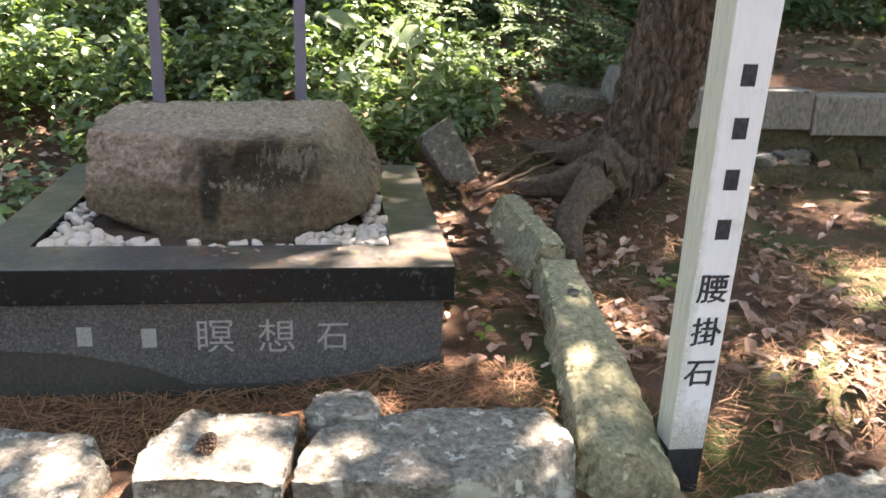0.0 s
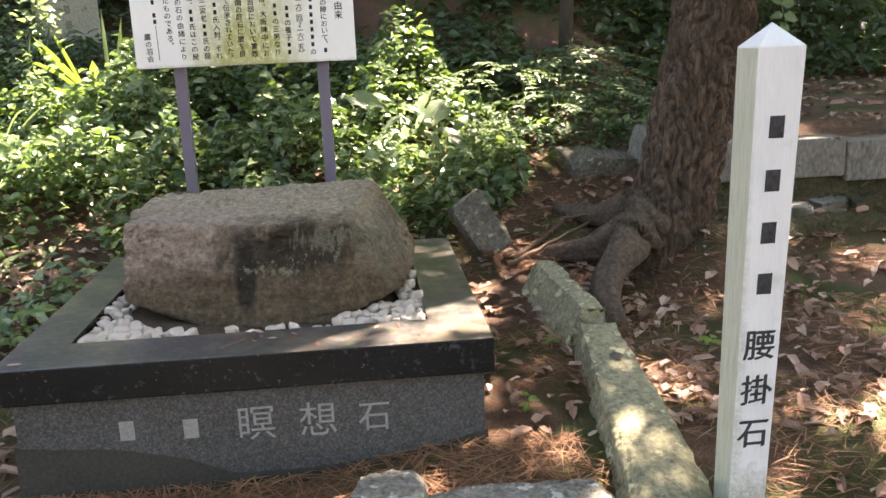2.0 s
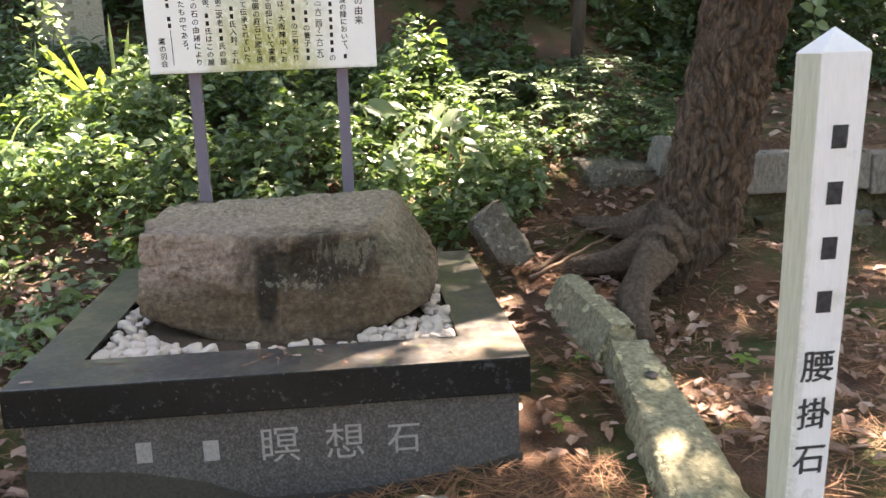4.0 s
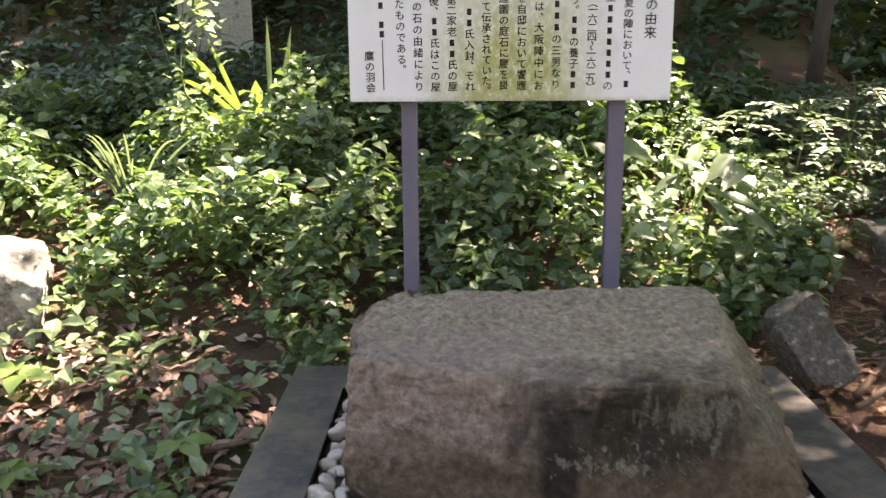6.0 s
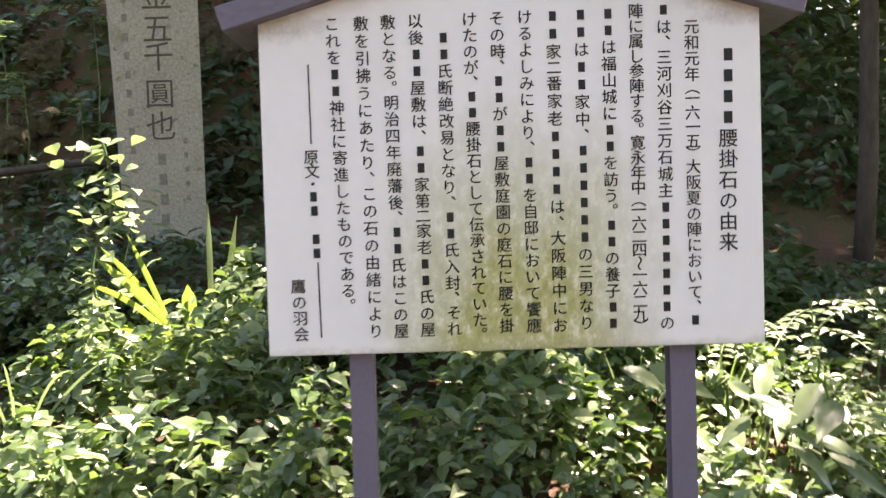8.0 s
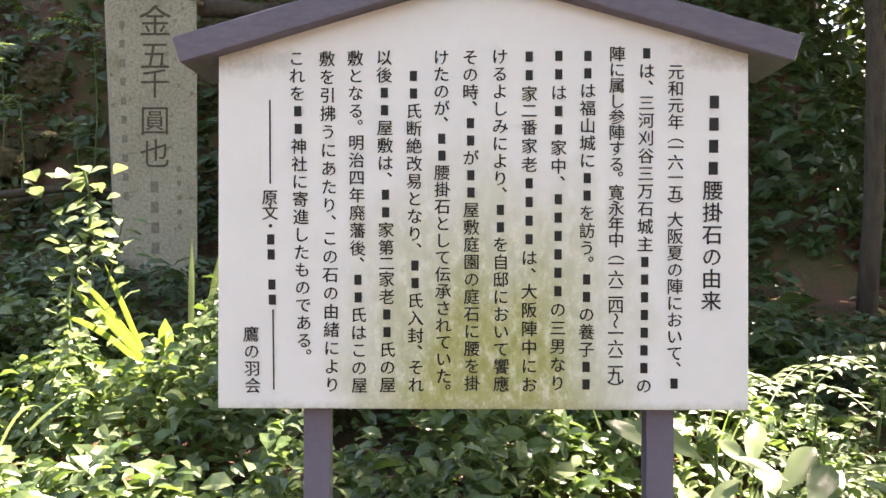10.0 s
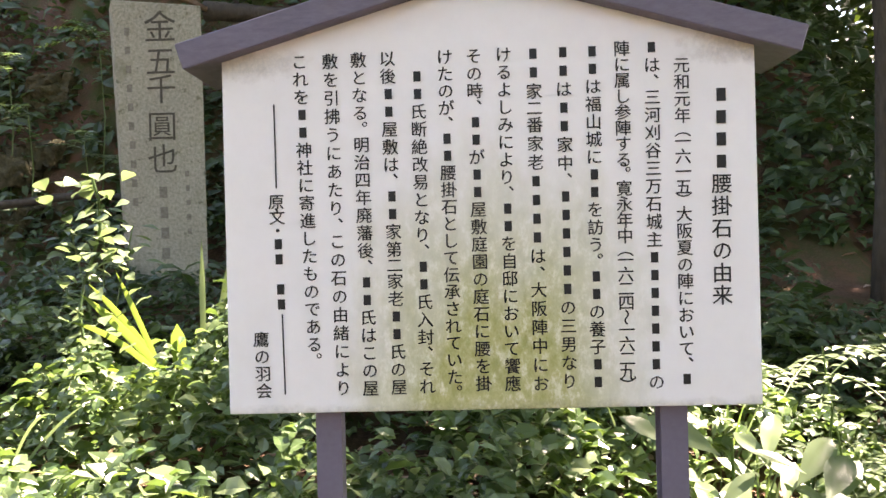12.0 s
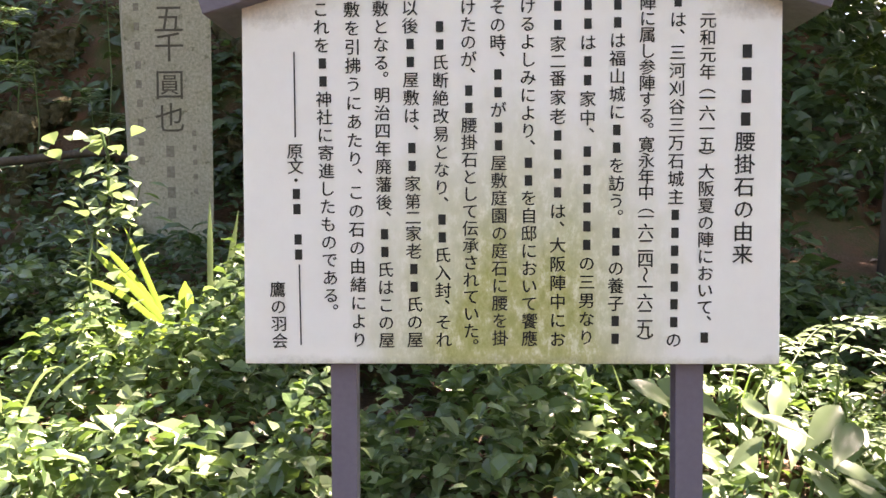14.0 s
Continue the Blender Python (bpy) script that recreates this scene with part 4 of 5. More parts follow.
# ---- trees ----
def pine():
    t = thing("pine_tree", "old leaning pine with reddish plated bark and spread roots", "tree")
    pts, rad = [], []
    for i in range(230):
        z = 0.25 + 2.0 * i / 199 if i < 200 else 2.26 + 5.6 * (i - 200) / 29
        k = z - 0.45
        low = min(k, 1.6)
        pts.append((1.735 + 0.235 * low - 0.010 * low * low + 0.05 * max(k - 1.6, 0), 3.92 + 0.03 * k, z))
        rad.append(0.182 + 0.02 * math.exp(-max(k, -0.2) * 3.4) - 0.008 * max(k - 1.4, 0))
    bm = tube(pts, rad, 150, 0.0)
    bm.normal_update()
    moved = []
    for v in bm.verts:
        a = math.atan2(v.co.y - 3.9, v.co.x - (1.735 + 0.235 * (v.co.z - 0.45)))
        warp = Vector((fbm(v.co * 4, 3), fbm(v.co * 4 + Vector((9, 0, 0)), 3), 0.6 * fbm(v.co * 6, 2))) * 1.5
        d = noise.voronoi(Vector((v.co.x * 25, v.co.y * 25, v.co.z * 3.0)) + warp)[0]
        plate = min(1.0, (d[1] - d[0]) * 3.2) ** 0.8
        flare = 0.035 * math.exp(-max(v.co.z - 0.35, 0) * 4.5) * max(math.sin(a * 2.5 + 1.2), -0.2)
        moved.append(v.co + v.normal * (0.032 * plate + 0.014 * fbm(v.co * 13, 4) - 0.028 + flare))
    for v, c in zip(bm.verts, moved):
        v.co = c
    part("trunk", bm, BARK, t, smooth=True)
    for path, r in ((((1.62, 3.80, 0.60), (1.48, 3.66, 0.50), (1.36, 3.52, 0.43), (1.31, 3.36, 0.36), (1.32, 3.2, 0.27)), (0.12, 0.09, 0.07, 0.058, 0.035)),
                    (((1.60, 3.92, 0.52), (1.40, 3.95, 0.43), (1.22, 4.03, 0.40), (1.02, 4.02, 0.36)), (0.10, 0.07, 0.05, 0.02)),
                    (((1.62, 4.0, 0.6), (1.5, 4.25, 0.53), (1.3, 4.5, 0.55)), (0.09, 0.05, 0.02))):
        fine, fr = [], []
        for i in range(len(path) - 1):
            for k in range(5):
                fine.append(Vector(path[i]).lerp(Vector(path[i + 1]), k / 5))
                fr.append(r[i] + (r[i + 1] - r[i]) * k / 5)
        part("root", tube(fine, fr, 18, 0.5, r[0] * 50), ROOTBARK, t, smooth=True)
    return t


PINE = pine()
TREES = [PINE]


def far_tree(x, y, r, lean, seed, height=9.0):
    t = thing("forest_tree", "dark slender forest tree in deep shade", "tree", group="forest trees behind the plot")
    z0 = ground_z(x, y) - 0.2
    pts = [(x + lean * k / 12 + 0.05 * math.sin(k + seed), y, z0 + height * k / 12) for k in range(13)]
    part("trunk", tube(pts, [r * (1.15 - 0.5 * k / 12) for k in range(13)], 14, 0.12, seed), DARKBARK, t, smooth=True)
    TREES.append(t)


# the last four stand out of view, added to carry crowns over the path
for k, (x, y, r, lean) in enumerate(((1.95, 6.9, 0.045, 0.1), (3.0, 10.8, 0.20, 0.3), (4.1, 9.4, 0.16, -0.3), (1.7, 11.5, 0.17, 0.2), (2.5, 13.5, 0.2, 0.1), (5.6, 11.5, 0.22, 0.2),
                                     (0.6, 12.6, 0.2, 0.0), (6.9, 9.0, 0.2, 0.3), (3.6, 15.5, 0.25, 0), (-3.6, 9.6, 0.2, 0.4), (-5.2, 8.2, 0.22, 0.3), (8.2, 14, 0.3, 0), (-1.0, 10.4, 0.16, 0.2), (6.2, -1.5, 0.2, 0.1), (5.6, 1.8, 0.2, 0.2), (3.6, -4.5, 0.2, 0.1), (8.5, 0.5, 0.22, 0))):
    far_tree(x, y, r, lean, k)


def crowns():
    """Unseen crowns added to the trees: leaf clumps high over the plot that shade it, with sun gaps placed between the
    clumps.
    """
    rnd = np.random.RandomState(8)
    s = np.array(SUN_DIR) / SUN_DIR.z
    # gaps chosen by the ground spots that the sun should reach
    gaps = [(-2.15, 4.50, 0.75, 0.52), (-1.75, 5.27, 0.36, 0.26), (-1.15, 2.80, 0.20, 0.16), (0.74, 5.05, 0.45, 0.34), (1.13, 2.2, 0.10, 0.30), (-0.15, 2.04, 0.50, 0.02), (1.02, 2.09, 0.05, 0.0), (0.50, 2.52, 0.34, 0.16), (0.68, 2.95, 0.10, 0.26),
            (2.3, 2.5, 0.38, 0.12), (2.7, 3.2, 0.3, 0.12), (1.5, 2.85, 0.02, 0.05), (0.02, 2.88, 0.07, 0.0), (0.40, 4.95, 0.5, 0.5), (1.8, 1.85, 0.35, 0.02), (0.1, 1.80, 0.3, 0.0),
            (3.0, 2.1, 0.3, 0.1), (1.9, 3.15, 0.02, 0.05), (3.4, 3.6, 0.2, 0.1)]
    gaps = [(a, b, c + 0.12, e + 0.12) for a, b, c, e in gaps]
    gaps += [(rnd.uniform(-3.2, 4.4), rnd.uniform(1.6, 5.0), r, r * rnd.uniform(0.6, 1.6)) for r in rnd.uniform(0.11, 0.20, 42)]
    gaps = gaps[:19] + [g for g in gaps[19:] if not (-1.0 < g[0] < 0.6 and 2.45 < g[1] < 3.6) and not (0.1 < g[0] < 2.3 and g[1] < 2.3) and not (-0.75 < g[0] < 0.2 and 4.2 < g[1] < 4.9) and not (-0.95 < g[0] < -0.4 and 3.75 < g[1] < 4.3)
                        and not (-1.9 < g[0] < -0.7 and 2.95 < g[1] < 4.05)]
    for count, x0, x1, y0, y1, r0, r1 in ((17, -3.0, -1.3, 4.1, 5.4, 0.17, 0.27), (13, 0.2, 2.1, 4.4, 5.7, 0.15, 0.24), (4, -0.8, 0.3, 3.9, 4.25, 0.13, 0.17), (3, -0.9, 0.1, 4.9, 5.4, 0.14, 0.2), (6, -1.9, -0.75, 4.05, 4.4, 0.15, 0.21)):
        gaps += [(rnd.uniform(x0, x1), rnd.uniform(y0, y1), r, r * rnd.uniform(0.7, 1.2)) for r in rnd.uniform(r0, r1, count)]
    per_tree = [([], [], []) for _ in TREES]
    base = [np.array(t.children[0].data.vertices[-1].co) for t in TREES]
    for turn in range(12460):
        gx, gy = (rnd.uniform(-5.5, 10), rnd.uniform(1.2, 16)) if turn % 2 else (rnd.uniform(-3.5, 4.5), rnd.uniform(1.4, 8.5))
        # further clumps added to shade the path, the bank and the terrace
        if turn >= 8000:
            gx, gy = rnd.uniform(-7, 7), rnd.uniform(-7, 1.5)
        if turn >= 10500:
            gx, gy = (rnd.uniform(-5, 1), rnd.uniform(5.9, 9)) if turn % 2 else (rnd.uniform(1.6, 8), rnd.uniform(5.8, 14))
        # clumps added only to shade the top of the boulder
        if turn >= 12300:
            gx, gy = rnd.uniform(-0.85, 0.35), rnd.uniform(2.72, 3.45)
        h = rnd.uniform(5.5, 9.5)
        d = min(((gx - a) / c) ** 2 + ((gy - b) / e) ** 2 for a, b, c, e in gaps)
        if d < 1 and rnd.rand() < 0.985:
            continue
        z0 = 0.5
        c = np.array([gx, gy, z0]) + s * (h - z0)
        k = int(np.argmin([np.hypot(*(b[:2] - c[:2])) for b in base]))
        n = rnd.randint(10, 16)
        P = c + rnd.normal(0, 1, (n, 3)) * (0.12, 0.12, 0.10)
        N = rnd.normal(0, 0.55, (n, 3)) + (0, 0, 1)
        per_tree[k][0].append(P)
        per_tree[k][1].append(N)
        per_tree[k][2].append(rnd.uniform(0.09, 0.17, n))
    for t, (P, N, S) in zip(TREES, per_tree):
        if P:
            v, f = leaf_cloud(np.concatenate(P), np.concatenate(N), np.concatenate(S), rnd, 0.6)
            part_mesh("crown", mesh_from("crown", v, f, CANOPY), t, "unseen leafy crown, its gaps placed to let sun through")


crowns()


# ---- undergrowth ----
def patchy(x, y, s, k, lim):
    return fbm(Vector((x * s, y * s, k)), 3) > lim


def plant_patch(name, label, region, count, size, height, material, seed, keep=None, up=1.0, toward=-0.2, width=0.5, spread=0.42):
    rnd = np.random.RandomState(seed)
    x0, x1, y0, y1 = region
    P, N, S = [], [], []
    tries = 0
    while len(P) < count and tries < count * 12:
        tries += 1
        x, y = rnd.uniform(x0, x1), rnd.uniform(y0, y1)
        clump = fbm(Vector((x * 2.3, y * 2.3, seed * 1.7)), 3)
        if keep and not keep(x, y):
            continue
        if clump < -0.25 and rnd.rand() < 0.85:
            continue
        h = height(x, y) * (0.72 + 0.85 * clump)
        z = ground_z(x, y) + 0.02 + max(h, 0.03) * rnd.rand() ** 0.6
        P.append((x, y, z))
        N.append((rnd.normal(0, spread), toward + rnd.normal(0, spread), up))
        S.append(size * min(max(math.exp(rnd.normal(0, 0.33)), 0.5), 2.1))
    v, f = leaf_cloud(np.array(P), np.array(N), np.array(S), rnd, width)
    return thing(name, label, "plants", mesh_from(name, v, f, material), kind="stuff")


def ivy_height(x, y):
    return 0.38 * smooth01(3.85, 4.5, y) * (1 - 0.6 * smooth01(5.7, 6.4, y)) * (1 - 0.75 * smooth01(0.75, 1.15, x)) * (1 - 0.75 * math.exp(-((x - 0.02) / 0.22) ** 2 - ((y - 4.25) / 0.28) ** 2)) + 0.05


plant_patch("ground_ivy", "dense sunlit ground cover of small pointed green leaves", (-3.0, 2.0, 3.85, 6.3), 19000, 0.060, ivy_height, GREEN, 1, width=0.56, spread=0.5,
            keep=lambda x, y: (x < 1.25 or fbm(Vector((x * 5, y * 5, 8)), 2) > 0.25) and ((x - 0.90) / 0.22) ** 2 + ((y - 3.92) / 0.30) ** 2 > 1 and (x + 2.12) ** 2 + (y - 4.50) ** 2 > 0.12 and y > 3.95 + 0.10 * math.sin(x * 5) + 0.50 * (1 - smooth01(-1.15, -0.8, x)) + 0.10 * fbm(Vector((x * 4, y * 4, 5)), 2) + max(x - 0.35, 0) * 0.80)
# bank and forest plants take the leaf with shade painted into it
plant_patch("ground_ivy", "ground cover on the bank, leaves coloured dark for its shade", (-4.6, 1.6, 5.8, 8.7), 10500, 0.075, lambda x, y: 0.24, SHADELEAF, 2)
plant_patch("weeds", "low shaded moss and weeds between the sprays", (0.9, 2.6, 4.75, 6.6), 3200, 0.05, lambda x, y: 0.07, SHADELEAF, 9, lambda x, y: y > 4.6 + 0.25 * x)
plant_patch("weeds", "low green weeds on brown leaf litter", (-2.8, -0.85, 2.5, 4.5), 520, 0.055, lambda x, y: 0.10, GREEN, 3,
            lambda x, y: fbm(Vector((x * 4, y * 4, 2)), 3) > 0.05 and y > 3.0)
plant_patch("weeds", "pale sunlit weeds and seedlings on leaf litter", (-2.7, -0.85, 2.9, 4.6), 380, 0.06, lambda x, y: 0.14, BROAD, 19, lambda x, y: patchy(x, y, 3, 3, -0.05) and y > 3.15)
plant_patch("bushes", "bushes at the forest edge, shade put into their leaf colour", (0.8, 7.5, 7.4, 10.0), 9000, 0.11, lambda x, y: 1.15 * smooth01(7.2, 8.2, y), SHADELEAF, 4, up=0.7)
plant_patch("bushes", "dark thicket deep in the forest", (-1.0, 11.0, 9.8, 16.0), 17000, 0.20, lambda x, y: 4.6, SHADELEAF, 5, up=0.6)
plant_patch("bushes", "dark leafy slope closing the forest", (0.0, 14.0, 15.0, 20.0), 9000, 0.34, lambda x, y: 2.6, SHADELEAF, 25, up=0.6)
plant_patch("bushes", "bushes covering the bank, leaves coloured dark for shade", (-0.6, 2.6, 7.7, 10.8), 5200, 0.12, lambda x, y: 0.45, SHADELEAF, 26, up=0.6, toward=-0.6)
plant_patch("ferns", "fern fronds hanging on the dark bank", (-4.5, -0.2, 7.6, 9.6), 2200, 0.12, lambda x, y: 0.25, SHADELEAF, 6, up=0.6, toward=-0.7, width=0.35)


def litter(name, label, region, count, size, material, seed, keep, flat=0.22, width=0.5, fold=0.12, curl=0.14):
    rnd = np.random.RandomState(seed)
    x0, x1, y0, y1 = region
    P, N, S = [], [], []
    tries = 0
    while len(P) < count and tries < count * 15:
        tries += 1
        x, y = rnd.uniform(x0, x1), rnd.uniform(y0, y1)
        if not keep(x, y):
            continue
        P.append((x, y, ground_z(x, y) + 0.022 + 0.012 * rnd.rand()))
        N.append((rnd.normal(0, flat), rnd.normal(0, flat), 1))
        S.append(size * rnd.uniform(0.55, 1.3))
    v, f = leaf_cloud(np.array(P), np.array(N), np.array(S), rnd, width, fold, curl, None, width > 0.2)
    return thing(name, label, "leaf litter", mesh_from(name, v, f, material), kind="stuff")


def off_pedestal(x, y):
    return not (-0.75 < x < 0.69 and 2.42 < y < 3.8)


litter("fallen_leaves", "dry brown fallen leaves scattered on soil", (1.2, 4.5, 1.9, 4.7), 900, 0.075, LITTER, 11, lambda x, y: patchy(x, y, 2.4, 1, -0.05) and x > 1.22, 0.32, 0.46, 0.2, 0.2)
litter("fallen_leaves", "dry brown fallen leaves under the ground cover", (-3.0, 2.3, 2.4, 5.5), 2600, 0.07, LITTER, 12, lambda x, y: off_pedestal(x, y) and (x < -0.8 or y > 3.85 or x > 0.7))
litter("fallen_leaves", "reddish-brown dry leaves beside the pedestal", (-2.9, -0.78, 2.4, 4.4), 1300, 0.08, LITTER, 17, lambda x, y: patchy(x, y, 2.0, 7, -0.2), 0.32, 0.46, 0.2, 0.2)
litter("fallen_leaves", "brown leaf litter on the terrace", (2.0, 8.0, 5.05, 9.5), 1500, 0.10, LITTER, 13, lambda x, y: True)
litter("pine_needles", "rust-brown pine needles matted on the soil", (0.7, 4.2, 1.95, 5.3), 15000, 0.12, NEEDLE, 14, lambda x, y: patchy(x, y, 1.8, 5, -0.25), 0.12, 0.03, 0.0, 0.02)
litter("pine_needles", "rust-brown pine needles along the pedestal foot", (-0.8, 0.95, 2.1, 2.43), 2200, 0.13, NEEDLE, 15, lambda x, y: True, 0.12, 0.03, 0.0, 0.02)
litter("pine_needles", "rust-brown pine needles on the open soil", (-2.4, -0.8, 2.2, 3.6), 1500, 0.13, NEEDLE, 16, lambda x, y: True, 0.12, 0.03, 0.0, 0.02)


def cap_litter():
    """Needles and torn leaves lying on the polished cap."""
    rnd = np.random.RandomState(41)
    for label, count, size, width, material in (("rust pine needles lying on the granite cap", 46, 0.075, 0.035, NEEDLE), ("torn brown leaves lying on the granite cap", 12, 0.035, 0.5, LITTER)):
        n = count // 2
        xs = np.concatenate([rnd.normal(0.0, 0.07, n), rnd.uniform(-0.72, 0.66, count - n)])
        ys = np.concatenate([rnd.normal(2.56, 0.03, n), rnd.choice([2.5, 2.58, 2.46], count - n)])
        P = np.stack([xs, np.clip(ys, 2.43, 2.62), np.full(count, 0.5695)], 1)
        N = np.stack([rnd.normal(0, .08, count), rnd.normal(0, .08, count), np.ones(count)], 1)
        v, f = leaf_cloud(P, N, size * rnd.uniform(0.6, 1.3, count), rnd, width, 0.05, 0.02, None, width > 0.2)
        thing("fallen_leaves" if width > 0.2 else "pine_needles", label, "leaf litter", mesh_from("fallen_leaves", v, f, material), kind="stuff")


cap_litter()


# ---- single plants ----
def leaves_mesh(name, rows, material, width=0.5, fold=0.15, curl=0.12, seed=0):
    """rows: (place of the leaf's middle, way of its tip, normal, length)."""
    rnd = np.random.RandomState(seed)
    P, A, N, S = (np.array(c, float) for c in zip(*rows))
    v, f = leaf_cloud(P, N, S, rnd, width, fold, curl, A)
    return mesh_from(name, v, f, material)


def large_leaf(parent, middle, way, normal, length, width, material, seed):
    """One large leaf: an ovate blade with a folded midrib, a drooping tip and a wavy edge."""
    rnd = random.Random(seed)
    along = Vector(way).normalized()
    up = Vector(normal)
    up = (up - along * up.dot(along)).normalized()
    side = along.cross(up)
    rows, cols = 12, 6
    verts, faces = [], []
    droop, phase = rnd.uniform(0.10, 0.30), rnd.uniform(0, 6.28)
    for i in range(rows + 1):
        t = i / rows
        half = 0.5 * width * length * (math.sin(math.pi * t ** 0.72) ** 1.2 if 0 < t < 1 else 0.0) + 0.0006
        for j in range(cols + 1):
            u = 2 * j / cols - 1
            lift = 0.22 * half * abs(u) + 0.05 * half * math.sin(9 * t + phase + 2 * u) - droop * length * (t - 0.35) ** 2 - 0.012 * length * abs(math.sin(20 * t)) * abs(u)
            verts.append(Vector(middle) + along * (length * (t - 0.5)) + side * (half * u) + up * lift)
    for i in range(rows):
        for j in range(cols):
            a = i * (cols + 1) + j
            faces.append((a, a + 1, a + cols + 2, a + cols + 1))
    return part_mesh("leaf", mesh_from("leaf", verts, faces, material, True), parent)


def strap_blade(base, tip, bend, width, material, parent):
    """A strap leaf with a keel, from base to tip, that arches by bend."""
    base, tip = Vector(base), Vector(tip)
    d = tip - base
    side = d.cross(Vector((0, 1, 0.2))).normalized()
    verts, faces = [], []
    n = 9
    for i in range(n + 1):
        t = i / n
        c = base + d * t + Vector((0, 0, bend * 4 * t * (1 - t)))
        w = width * min(1, 4 * (1 - t)) * (0.6 + 0.4 * min(1, t * 3)) * 0.5 + 0.0004
        verts += [c - side * w, c + Vector((0, 0.25 * w, -0.25 * w)), c + side * w]
    for i in range(n):
        a = 3 * i
        faces += [(a, a + 1, a + 4, a + 3), (a + 1, a + 2, a + 5, a + 4)]
    return part_mesh("blade", mesh_from("blade", verts, faces, material, True), parent)


def iris_clump():
    p = thing("iris_clump", "bright yellow-green strap-leaved clump catching the sun", "plant")
    for base, tip, bend, w in (((-1.215, 5.75, 1.02), (-1.228, 5.80, 1.715), 0.0, 0.024), ((-1.21, 5.78, 1.02), (-1.00, 5.85, 1.52), 0.0, 0.022),
                               ((-1.20, 5.74, 1.02), (-1.09, 5.72, 1.66), 0.01, 0.026), ((-1.25, 5.55, 1.12), (-1.56, 5.50, 1.55), 0.03, 0.026),
                               ((-1.24, 5.55, 1.10), (-1.60, 5.40, 1.42), 0.06, 0.024), ((-1.25, 5.52, 1.12), (-1.53, 5.42, 1.26), 0.03, 0.022),
                               ((-1.25, 5.50, 1.10), (-1.44, 5.45, 1.60), 0.01, 0.022), ((-1.225, 5.50, 1.20), (-1.222, 5.46, 1.40), 0.0, 0.055),
                               ((-1.22, 5.46, 1.16), (-1.55, 5.40, 1.52), 0.02, 0.034), ((-1.23, 5.48, 1.14), (-1.62, 5.40, 1.22), 0.05, 0.022)):
        strap_blade(base, tip, bend, w, BROAD if base[1] > 5.7 else LIME, p)
    q = thing("grass_tuft", "arching pale green grass tuft", "plant")
    rnd = random.Random(4)
    for k in range(16):
        a = rnd.uniform(-2.8, 0.3)
        r = rnd.uniform(0.15, 0.38)
        strap_blade((-1.75 + rnd.uniform(-.03, .03), 5.15, 0.82), (-1.75 + r * math.cos(a), 5.1 + r * 0.4 * math.sin(a), 0.98 + rnd.uniform(0.0, 0.24)), rnd.uniform(0.03, 0.10), 0.009, BROAD, q)
    for cx, cy, n in ((0.42, 5.3, 4), (0.75, 5.0, 5), (0.62, 5.2, 4)):
        q = thing("grass_tuft", "thin upright green grass tuft in the ground cover", "plant")
        for k in range(n):
            a = rnd.uniform(0, 6.28)
            r = rnd.uniform(0.03, 0.2)
            x, y = cx + rnd.uniform(-.06, .06), cy + rnd.uniform(-.06, .06)
            z = ground_z(x, y)
            strap_blade((x, y, z), (x + r * math.cos(a), y + r * math.sin(a), z + rnd.uniform(0.25, 0.45)), rnd.uniform(0.0, 0.06), 0.006, BROAD if k % 3 else GREEN, q)


iris_clump()


def climbing_vine():
    p = thing("climbing_vine", "vine with sunlit pale green leaves rising above the ground cover", "plant")
    rnd = np.random.RandomState(21)
    pts = [(-1.53 + 0.05 * math.sin(i * 0.9), 5.45 + 0.03 * math.cos(i), 0.95 + 0.10 * i) for i in range(11)]
    part("stem", tube(pts, [0.006] * 11, 6), GREEN, p)
    for _ in range(95):
        k = rnd.rand() ** 0.7
        c = np.array([-1.50 + float(np.clip(rnd.normal(0, 0.09), -0.17, 0.13)), 5.42 + rnd.normal(0, 0.06), 1.12 + 0.82 * k])
        a = rnd.uniform(0, 6.28)
        large_leaf(p, c, (math.cos(a), math.sin(a), -0.35), (rnd.normal(0, .35), -0.35 + rnd.normal(0, .3), 1), rnd.uniform(0.05, 0.085), 0.72, BROAD, int(rnd.randint(999)))


climbing_vine()


def bank_bush():
    p = thing("leafy_bush", "small dark green bush standing beside the vine", "bush")
    rnd = np.random.RandomState(52)
    for k, (x, y, z) in enumerate(((-1.72, 6.05, 1.86), (-1.90, 6.1, 1.80), (-1.58, 6.0, 1.78), (-2.02, 6.15, 1.66), (-1.75, 5.95, 1.62))):
        g = ground_z(x, y)
        part("stem", tube([(-1.75, 6.1, g), (0.5 * (x - 1.75), y, 0.5 * (g + z)), (x, y, z)], [0.006, 0.005, 0.003], 5), GREEN, p)
        for i in range(12):
            a = i * 2.4 + rnd.uniform(-.3, .3)
            h = 0.30 * (i / 12) ** 1.3
            r = 0.05 + 0.06 * rnd.rand()
            large_leaf(p, (x + r * math.cos(a), y + r * math.sin(a), z - h + rnd.uniform(-.02, .02)), (math.cos(a), math.sin(a), -0.2), (rnd.normal(0, .2), -0.3, 1), rnd.uniform(0.07, 0.11), 0.40, GREEN, k * 20 + i)


bank_bush()


